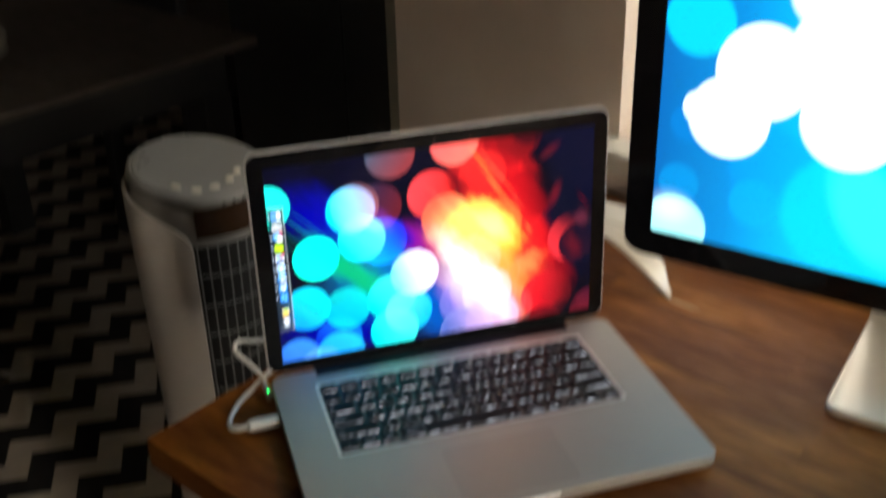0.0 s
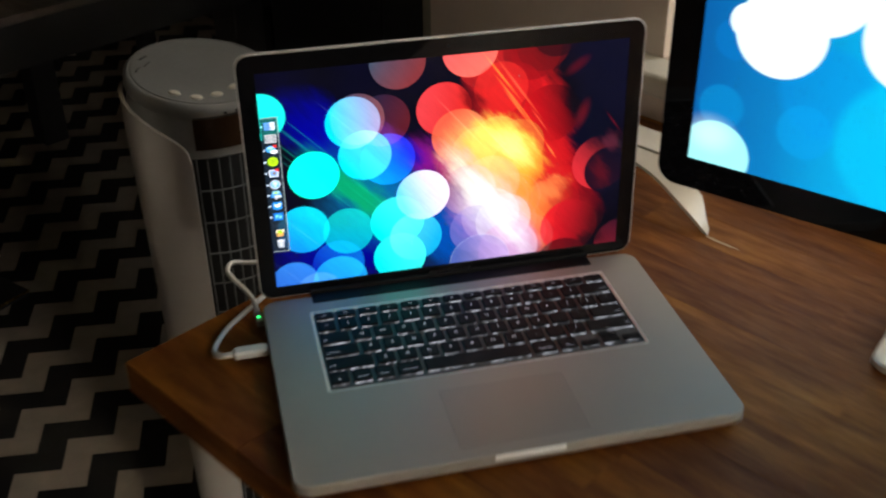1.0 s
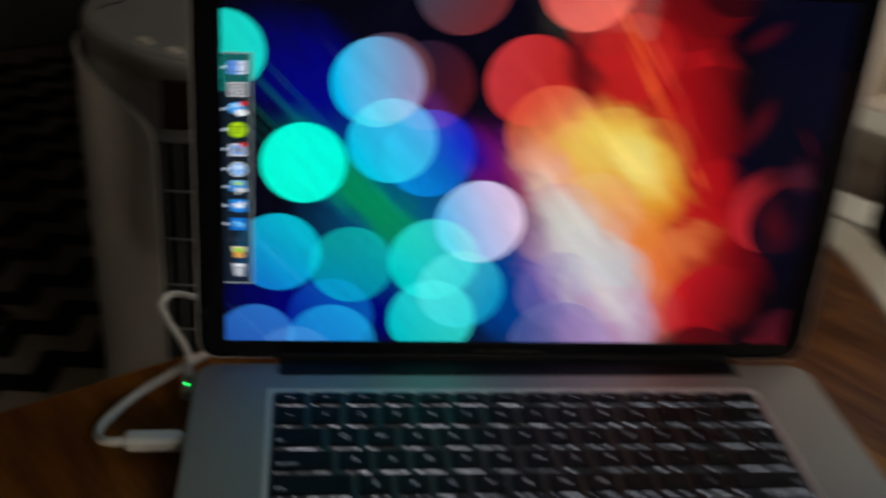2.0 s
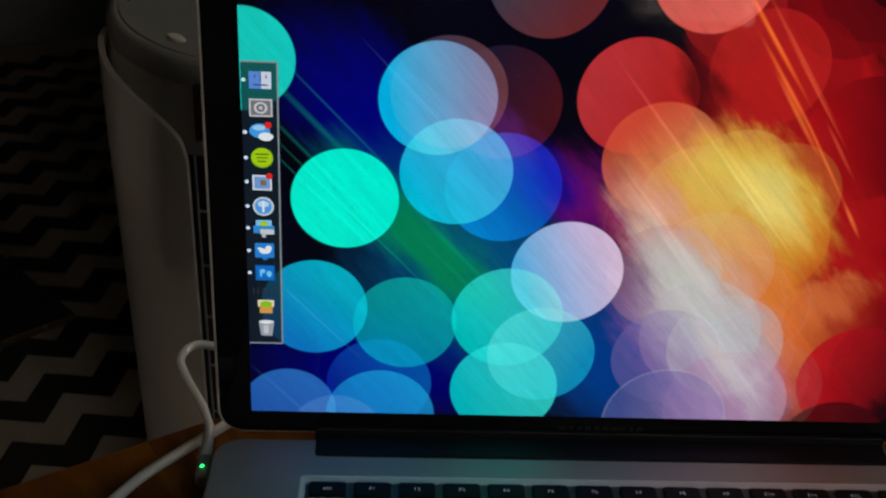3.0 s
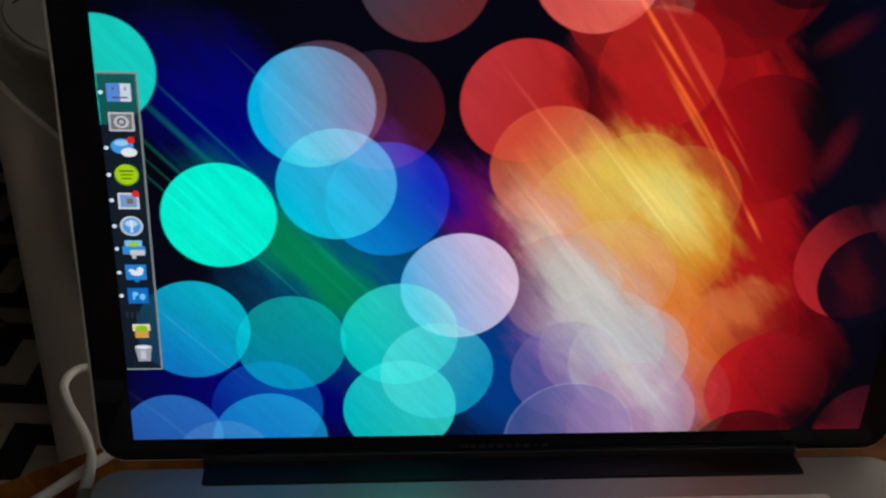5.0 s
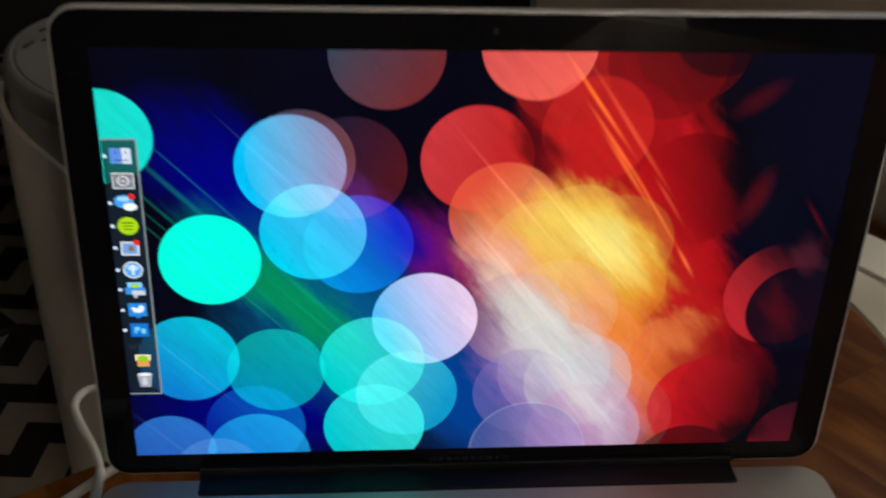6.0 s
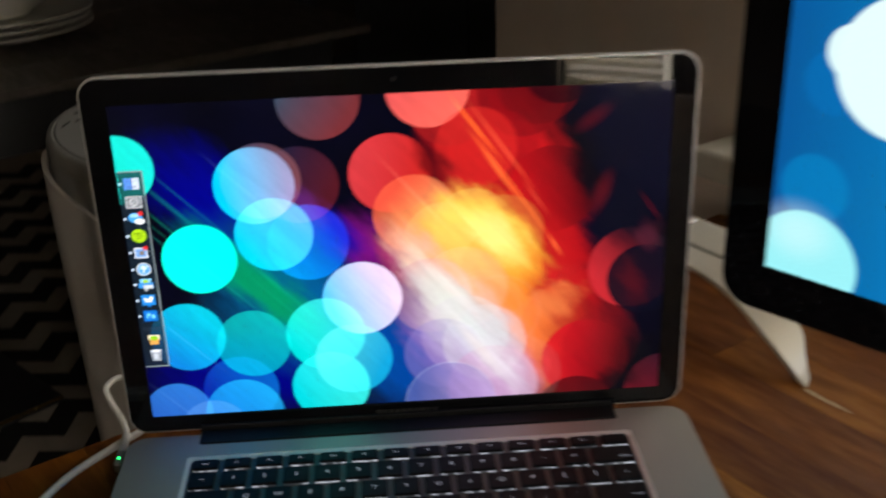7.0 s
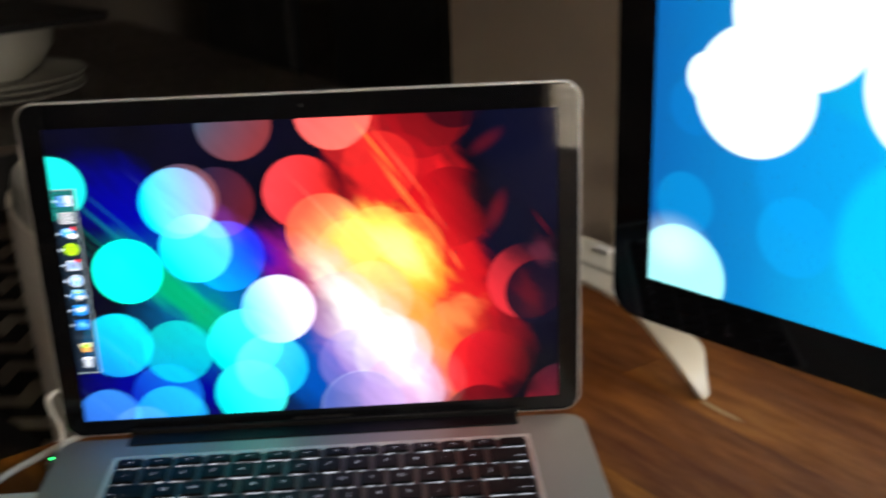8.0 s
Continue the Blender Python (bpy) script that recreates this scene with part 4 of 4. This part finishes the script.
def cord():
    """White display cable: plug in the laptop's side, the cord runs back past the lid and off the desk."""
    c = empty("display_cable", pose(0, 0, DZ), "white display cable plugged into the laptop's side", "cable")
    part("plug", slab(-0.2125, -0.1822, -0.0690, -0.0575, 0.0060, 0.0140, 0.003, 0.0018), M_WHITE_PLASTIC, c, "smooth white plug", True)
    part("cord", tube([(-0.2120, -0.0632, 0.0098), (-0.2200, -0.0620, 0.0085), (-0.2270, -0.0550, 0.0060), (-0.2275, -0.0400, 0.0035), (-0.2160, -0.0150, 0.0030), (-0.1990, 0.0060, 0.0035), (-0.1850, 0.0210, 0.0045), (-0.1650, 0.0450, 0.0040), (-0.13, 0.09, 0.003), (-0.07, 0.13, 0.003), (0.02, 0.17, 0.003)], 0.0026), M_WHITE_PLASTIC, c, "", True)
    return c


def charger():
    c = empty("power_cable", pose(0, 0, DZ), "white power cable with a small green charge light", "cable")
    part("plug", slab(-0.1885, -0.1822, -0.0225, -0.0065, 0.0055, 0.0125, 0.002, 0.001), M_ALU, c, "small aluminium magnetic plug", True)
    part("sleeve", tube([(-0.1865, -0.0070, 0.0092), (-0.1868, 0.0060, 0.0094), (-0.1880, 0.0180, 0.0100)], lambda t: 0.0030 - 0.0008 * t), M_WHITE_PLASTIC, c, "", True)
    part("charge_light", box(-0.1868, -0.1850, -0.0165, -0.0150, 0.0124, 0.0129), M_GREEN, c, "green glowing charge light")
    part("cord", tube([(-0.1880, 0.0175, 0.0100), (-0.1930, 0.0300, 0.0120), (-0.2040, 0.0480, 0.0170), (-0.2080, 0.0600, 0.0200), (-0.2020, 0.0720, 0.0200), (-0.1850, 0.0760, 0.0150), (-0.15, 0.085, 0.008), (-0.09, 0.115, 0.0025), (0.0, 0.15, 0.0025)], 0.0022), M_WHITE_PLASTIC, c, "", True)
    return c


cord(), charger()

# ---- monitor and what stands round it ----
def monitor():
    M = pose(0.2225, -0.0140, 0.8625, 90, 0, -49.2)
    mon = empty("monitor", M, "large aluminium desktop monitor with a blue wallpaper on a bent foot", "monitor")
    SW, SHH = 0.597, 0.336
    x0, x1, y0, y1 = -0.029, SW + 0.029, -0.0310, SHH + 0.030
    def r(i, z):
        return [(x, y, z) for x, y in rounded(x0 + i, x1 - i, y0 + i, y1 - i, 0.019 - min(i, 0.015))]
    part("housing", loft([r(0.05, -0.042), r(0.012, -0.030), r(0.002, -0.016), r(0, -0.008), r(0, -0.0042)]), M_ALU, mon, "curved aluminium back housing", True)
    part("bezel", loft([r(0.0, -0.0040), r(0.0, -0.0004), r(0.0006, 0.0002), [(x, y, 0.0002) for x, y in rounded(0, SW, 0, SHH, 0.0003)], [(x, y, -0.0008) for x, y in rounded(0, SW, 0, SHH, 0.0003)]], False), M_BEZEL, mon, "wide glossy black glass border")
    scr = part("screen", uv_panel(SW, SHH, -0.0003), M_MONITOR, mon, "lit screen with white and cyan discs on blue")
    fy = DZ - 0.8625
    cx = SW / 2
    foot = loft([[(cx + x * (0.0925 - i), fy + q, -0.043 - y * (0.098 - i)) for x, y in rounded(-1, 1, -1 + 0.0, 1, 0.16)] for i, q in ((0.002, 0.0006), (0, 0.003), (0, 0.0075), (0.002, 0.0095))])
    part("foot", foot, M_SATIN, mon, "broad satin aluminium foot plate", True)
    bm = bmesh.new()
    prof = [(-0.130, 0.008), (-0.138, 0.02), (-0.135, 0.05), (-0.105, 0.16), (-0.075, 0.25), (-0.045, 0.31)]
    rings = [[(cx - 0.0925, fy + h, d), (cx + 0.0925, fy + h, d), (cx + 0.0925, fy + h + 0.003, d - 0.009), (cx - 0.0925, fy + h + 0.003, d - 0.009)] for d, h in prof]
    part("neck", loft(rings), M_SATIN, mon, "", True)
    return mon


monitor()


def arch_stand():
    """A low bent-sheet stand: two straps that arch over the desk and end in narrow feet."""
    st = empty("arched_stand", DESK @ pose(-0.0186, 0.002, DZ), "low arched satin aluminium stand at the back of the desk", "stand")
    half = [(0.10, 0.055), (0.15, 0.0545), (0.175, 0.051), (0.200, 0.0425), (0.226, 0.0275), (0.250, 0.0125), (0.268, 0.0)]
    back = [(0.10, 0.0565), (0.155, 0.0565), (0.192, 0.0545), (0.210, 0.047), (0.228, 0.0365), (0.243, 0.021), (0.262, 0.0)]

    def strap(name, f, b, ya, yb, taper, th, flare=0.0):
        fl = smooth_line([(0.2 - x, z, 0) for x, z in f[:0:-1]] + [(x, z, 0) for x, z in f], 5)
        bl = smooth_line([(0.2 - x, z, 0) for x, z in b[:0:-1]] + [(x, z, 0) for x, z in b], 5)
        rings = []
        for k, (p, q) in enumerate(zip(fl, bl)):
            s = abs(2 * k / (len(fl) - 1) - 1)
            e = yb + flare * math.exp(-((s - 0.80) / 0.10) ** 2) - (yb - ya) * taper * s ** 6
            n = Vector((0, 1, 0))
            if 0 < k < len(fl) - 1:
                t = (fl[k + 1] - fl[k - 1]).normalized()
                n = Vector((-t.y, t.x, 0))
            o = n * th
            rings.append([(p.x, ya, max(p.y, 0)), (q.x, e, max(q.y, 0)), (q.x - o.x, e, max(q.y - o.y, 0.0002)), (p.x - o.x, ya, max(p.y - o.y, 0.0002))])
        return part(name, loft(rings), M_SATIN, st, "", True)

    strap("front_strap", half, back, 0.535, 0.558, 0.5, 0.0035, 0.008)
    part("rear_strap", slab(-0.02, 0.215, 0.5640, 0.608, 0.0515, 0.0555, 0.010, 0.0012), M_SATIN, st, "", True)
    part("grey_rail", box(-0.02, 0.21, 0.5590, 0.5620, 0.0425, 0.0545, 0.001), M_ALU, st, "dull grey rail between the straps")
    part("clip", slab(0.085, 0.105, 0.588, 0.600, 0.0560, 0.0590, 0.003, 0.001), M_ALU_EDGE, st)
    return st


arch_stand()
sc = part("desk_scratch", flat([(-0.002, -0.0014), (0.012, -0.0026), (0.026, -0.0018), (0.041, 0.0004), (0.027, 0.0014), (0.014, 0.0010), (0.002, 0.0016)]), M_SCRATCH, None)
sc.matrix_world = pose(0.2795, 0.0335, DZ + 0.0006, 0, 0, -60)
tagged(sc, "pale bare scratch in the oiled desk top", "scratch")

# ---- tower fan ----
def tower_fan():
    fan = empty("tower_fan", pose(-0.209, 0.306, 0) @ Matrix.Diagonal((1, 1, 1.008, 1)), "off-white tower fan with a grey control top beside the desk", "fan")
    face = -42.0

    def R(z):
        return 0.074 + 0.0150 * min(1, max(0, z - 0.15) / 0.65)

    def pt(az, r, z):
        a = radians(az)
        return (r * math.cos(a), r * math.sin(a), z)

    # rear shell, its upper edge sweeping down to the front
    n, m = 44, 22
    gap = 62.0
    cols = []
    for i in range(n + 1):
        q = i / n
        d = gap + (360 - 2 * gap) * (q - 0.10 * math.sin(2 * math.pi * q))
        near = min(d - gap, 360 - gap - d)
        u = min(1, near / 70.0)
        zt = 0.790 + 0.056 * u ** 0.42
        cols.append([(face + d, 0.03 + (zt - 0.03) * j / m) for j in range(m + 1)])
    bm = bmesh.new()
    vo = [[bm.verts.new(pt(az, R(z), z)) for az, z in c] for c in cols]
    vi = [[bm.verts.new(pt(az, R(z) - 0.004, z)) for az, z in c] for c in cols]
    for i in range(n):
        for j in range(m):
            bm.faces.new((vo[i][j], vo[i + 1][j], vo[i + 1][j + 1], vo[i][j + 1]))
            bm.faces.new((vi[i][j], vi[i][j + 1], vi[i + 1][j + 1], vi[i + 1][j]))
        bm.faces.new((vo[i][m], vo[i + 1][m], vi[i + 1][m], vi[i][m]))
        bm.faces.new((vo[i][0], vi[i][0], vi[i + 1][0], vo[i + 1][0]))
    for j in range(m):
        bm.faces.new((vo[0][j], vo[0][j + 1], vi[0][j + 1], vi[0][j]))
        bm.faces.new((vo[n][j], vi[n][j], vi[n][j + 1], vo[n][j + 1]))
    part("rear_shell", bm, M_FAN, fan, "off-white plastic rear shell", True)
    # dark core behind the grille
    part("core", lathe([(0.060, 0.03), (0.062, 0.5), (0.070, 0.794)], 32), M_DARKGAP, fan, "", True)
    # collar with the display, and the tilted control top
    tilt = Matrix.Translation((0, 0, 0.8545)) @ Matrix.Rotation(radians(9), 4, Vector((math.cos(radians(face + 90)), math.sin(radians(face + 90)), 0)))
    ring = []
    for z, dr in ((0.792, -0.008), (0.795, -0.0045), (0.812, -0.0040), (0.828, -0.0035)):
        ring.append([pt(360 * k / 48, R(z) + dr, z) for k in range(48)])
    top = [tilt @ Vector(pt(360 * k / 48, 0.0795, -0.010)) for k in range(48)]
    ring.append([tuple(v) for v in top])
    collar = part("collar", loft(ring), M_FANTOP, fan, "grey plastic collar below the controls", True)
    lid = lathe([(0.0800, -0.012), (0.0825, -0.009), (0.0828, -0.001), (0.0818, 0.0035), (0.0795, 0.0058), (0.0775, 0.0062), (0.0770, 0.0055), (0.0755, 0.0055), (0.0745, 0.0066), (0.0001, 0.0080)], 56)
    bmesh.ops.transform(lid, matrix=tilt, verts=lid.verts)
    cap = part("control_top", lid, M_FANTOP, fan, "round grey control top", True)
    for az, br in ((-118.8, 0.062), (-96.9, 0.064), (-76.4, 0.058), (-50.2, 0.051), (-24.9, 0.048)):
        b = lathe([(0.0052, 0), (0.0054, 0.0010), (0.0044, 0.0024), (0.0001, 0.0028)], 18)
        bmesh.ops.scale(b, vec=(1.25, 0.85, 1), verts=b.verts)
        q = tilt @ Matrix.Translation(pt(az, br, 0.0064)) @ Matrix.Rotation(radians(az + 90), 4, "Z")
        bmesh.ops.transform(b, matrix=q, verts=b.verts)
        part("button", b, M_BUTTON, cap, "cream oval button", True)
    for k in range(8):
        az = face - 34 + 9 * k
        part("print_mark", box(-0.0018, 0.0018, -0.0004, 0.0004, -0.0012, 0.0012, m=Matrix.Translation(pt(az, 0.0826, 0.8425)) @ Matrix.Rotation(radians(az + 90), 4, "Z")), M_DARKGAP, collar)
    for az, r in ((158, 0.066), (170, 0.058), (182, 0.067)):
        part("print_mark", box(-0.006, 0.006, -0.0004, 0.0004, 0.0066, 0.0078, m=tilt @ Matrix.Translation(pt(az, r, 0)) @ Matrix.Rotation(radians(az + 70), 4, "Z")), M_GREY_MARK, cap)
    # smoked display
    rows = []
    for z in (0.805, 0.840):
        rows.append([pt(face - 58 + 108 * k / 20, R(z) - 0.0020, z) for k in range(21)])
    bm = bmesh.new()
    a, b = [[bm.verts.new(p) for p in row] for row in rows]
    c, d = [[bm.verts.new((p[0] * 0.93, p[1] * 0.93, p[2])) for p in row] for row in rows]
    for k in range(20):
        bm.faces.new((a[k], a[k + 1], b[k + 1], b[k]))
        bm.faces.new((b[k], b[k + 1], d[k + 1], d[k]))
        bm.faces.new((a[k + 1], a[k], c[k], c[k + 1]))
    bm.faces.new((a[0], b[0], d[0], c[0])), bm.faces.new((a[20], c[20], d[20], b[20]))
    part("display_window", bm, M_SMOKE, fan, "smoked brown display window", True)
    # grille
    for k in range(16):
        az = face - 59.25 + 7.9 * k
        part("grille_bar", tube([pt(az, R(z) - 0.003, z) for z in (0.05, 0.25, 0.45, 0.65, 0.794)], 0.0009, 6, 2), M_GRILLE, fan)
    for k in range(18):
        z = 0.075 + 0.040 * k
        part("grille_ring", tube([pt(face - 60 + 12 * j, R(z) - 0.0045, z) for j in range(11)], 0.0010, 6, 2), M_GRILLE, fan)
    part("fan_base", lathe([(0.118, 0.0085), (0.120, 0.011), (0.116, 0.022), (0.085, 0.030), (0.070, 0.040)], 48), M_FAN, fan, "round weighted base", True)
    return fan


tower_fan()

# ---- rug ----
def rug():
    M = pose(-0.3215, 1.138, 0.0, 0, 0, -5.2)
    g = empty("zigzag_rug", M, "black and cream zigzag woven rug on the floor", "rug")
    inv = M.inverted() @ DESK
    x0, x1, y0, y1 = -2.9, WX - 0.01, -1.3, 1.75
    corners = [inv @ Vector(c) for c in ((x0, y0, 0), (x1, y0, 0), (x1, y1, 0), (x0, y1, 0))]
    bm = bmesh.new()
    lo = [bm.verts.new((c.x, c.y, 0.001)) for c in corners]
    hi = [bm.verts.new((c.x, c.y, 0.0065)) for c in corners]
    bm.faces.new(hi)
    for k in range(4):
        bm.faces.new((lo[k], lo[(k + 1) % 4], hi[(k + 1) % 4], hi[k]))
    part("cream_weave", bm, M_RUG, g, "cream woven ground")
    cell, step, width = 0.080, 1.23, 0.62
    back = inv.inverted()
    for band in range(-34, 35):
        sx, sy = band * step, -band * step
        pts = []
        for i in range(-46, 47):
            pts += [(i - 1 + sx, i + sy), (i + sx, i + sy)]
        bm = bmesh.new()
        count = 0
        for (ax, ay), (bx, by) in zip(pts, pts[1:]):
            quad = [(ax, ay), (bx, by), (bx + width, by - width), (ax + width, ay - width)]
            m = back @ Vector((sum(q[0] for q in quad) / 4 * cell, sum(q[1] for q in quad) / 4 * cell, 0))
            if x0 + 0.09 < m.x < x1 - 0.04 and y0 + 0.09 < m.y < y1 - 0.09:
                bm.faces.new([bm.verts.new((x * cell, y * cell, 0.0078)) for x, y in quad])
                count += 1
        if count:
            bmesh.ops.remove_doubles(bm, verts=bm.verts, dist=0.0005)
            bmesh.ops.triangulate(bm, faces=bm.faces)
            part("black_band", bm, M_RUGB, g)
        else:
            bm.free()
    return g


rug()

# ---- dining corner ----
def dining_table():
    t = empty("dining_table", DESK, "dark stained wooden dining table in the dim corner", "table")
    x0, x1, y0, y1 = -2.05, -0.920, -0.55, 0.92
    n = 8
    for k in range(n):
        a, b = x0 + (x1 - x0) * k / n, x0 + (x1 - x0) * (k + 1) / n
        part("plank", box(a + 0.0003, b - 0.0003, y0, y1, DZ - 0.014, DZ, 0.0012, 1), M_TABLE, t)
    part("apron", box(x0 + 0.05, x1 - 0.05, y0 + 0.05, y1 - 0.05, DZ - 0.11, DZ - 0.015), M_BLACK, t)
    for x in (x0 + 0.08, x1 - 0.08):
        for y in (y0 + 0.08, y1 - 0.08):
            part("leg", box(x - 0.035, x + 0.035, y - 0.035, y + 0.035, 0.008, DZ - 0.11, 0.004), M_BLACK, t)
    return t


dining_table()


def plate(z, r):
    p = part("plate", lathe([(r * 0.55, 0.0), (r * 0.58, 0.003), (r * 0.86, 0.008), (r, 0.016), (r * 0.995, 0.0185), (r * 0.84, 0.012), (r * 0.55, 0.007), (0.0001, 0.006)], 64), M_PORC, None, "", True)
    p.matrix_world = DESK @ pose(-1.29, 0.418, z)
    return tagged(p, "white glazed porcelain plate in a stack on the table", "plate", "stacked plates")


for k, r in enumerate((0.150, 0.146, 0.152)):
    plate(DZ + 0.001 + 0.012 * k, r)
b = part("bowl", lathe([(0.05, 0.0), (0.055, 0.006), (0.078, 0.02), (0.102, 0.055), (0.109, 0.098), (0.1055, 0.098), (0.098, 0.056), (0.073, 0.024), (0.0001, 0.012)], 64), M_PORC, None, "", True)
b.matrix_world = DESK @ pose(-1.29, 0.418, DZ + 0.034)
tagged(b, "deep white porcelain bowl on the stacked plates", "bowl")
b = part("dark_tray", slab(-0.17, 0.17, -0.15, 0.15, 0.0, 0.012, 0.03, 0.003), M_BLACK, None, "", True)
b.matrix_world = DESK @ pose(-1.29, 0.418, DZ + 0.134, 0, 0, 10)
tagged(b, "flat black tray lying over the white bowl", "tray")


def black_chair():
    c = empty("dining_chair", DESK @ pose(-1.53, 1.30, 0, 0, 0, 0), "black wooden dining chair pushed up to the table", "chair")
    part("seat", box(-0.21, 0.21, -0.25, 0.17, 0.43, 0.46, 0.008), M_BLACK, c)
    part("backrest", box(-0.215, 0.215, -0.29, -0.255, 0.55, 1.15, 0.01), M_BLACK, c)
    for x in (-0.19, 0.19):
        part("leg", box(x - 0.02, x + 0.02, -0.285, -0.245, 0.001, 0.56, 0.003), M_BLACK, c)
        part("leg", box(x - 0.02, x + 0.02, 0.12, 0.16, 0.001, 0.43, 0.003), M_BLACK, c)
    return c


black_chair()


def tall_cabinet():
    c = empty("tall_cabinet", DESK, "tall matt black cabinet at the end of the wall", "cabinet")
    x0, x1, y0, y1 = -1.14, -0.42, 1.04, 1.46
    part("body", box(x0, x1, y0, y1, 0.01, 2.1, 0.004), M_BLACK, c)
    xm = (x0 + x1) / 2
    for a, b, hx in ((x0 + 0.004, xm - 0.002, xm - 0.03), (xm + 0.002, x1 - 0.004, xm + 0.03)):
        d = part("door", box(a, b, y0 - 0.020, y0 - 0.001, 0.06, 2.09, 0.003), M_BLACK, c)
        part("handle", tube([(hx, y0 - 0.021, 0.98), (hx, y0 - 0.045, 1.0), (hx, y0 - 0.045, 1.14), (hx, y0 - 0.021, 1.16)], 0.005, 8, 3), M_BLACK, d)
    return c


tall_cabinet()


# added black top in place of a dark shadow across the rug
def low_shade_table():
    c = empty("rug_shade_table", pose(-0.604, 1.113, 0, 0, 0, 43), "low black table standing for a shadow on the rug, with a brass edge", "side table")
    part("tabletop", box(-0.50, 0.0, -0.002, 0.36, 0.109, 0.124, 0.002), M_BLACK, c, "black top standing for the shadow")
    part("edge_strip", box(-0.14, 0.0005, -0.0045, -0.0021, 0.117, 0.123, 0.0006, 1), M_BRASS, c, "thin brass edge strip")
    for x in (-0.485, -0.22):
        for y in (0.05, 0.31):
            part("leg", tube([(x, y, 0.0081), (x, y, 0.109)], 0.007, 10, 1), M_BLACK, c, "slim black leg")
    return c


low_shade_table()
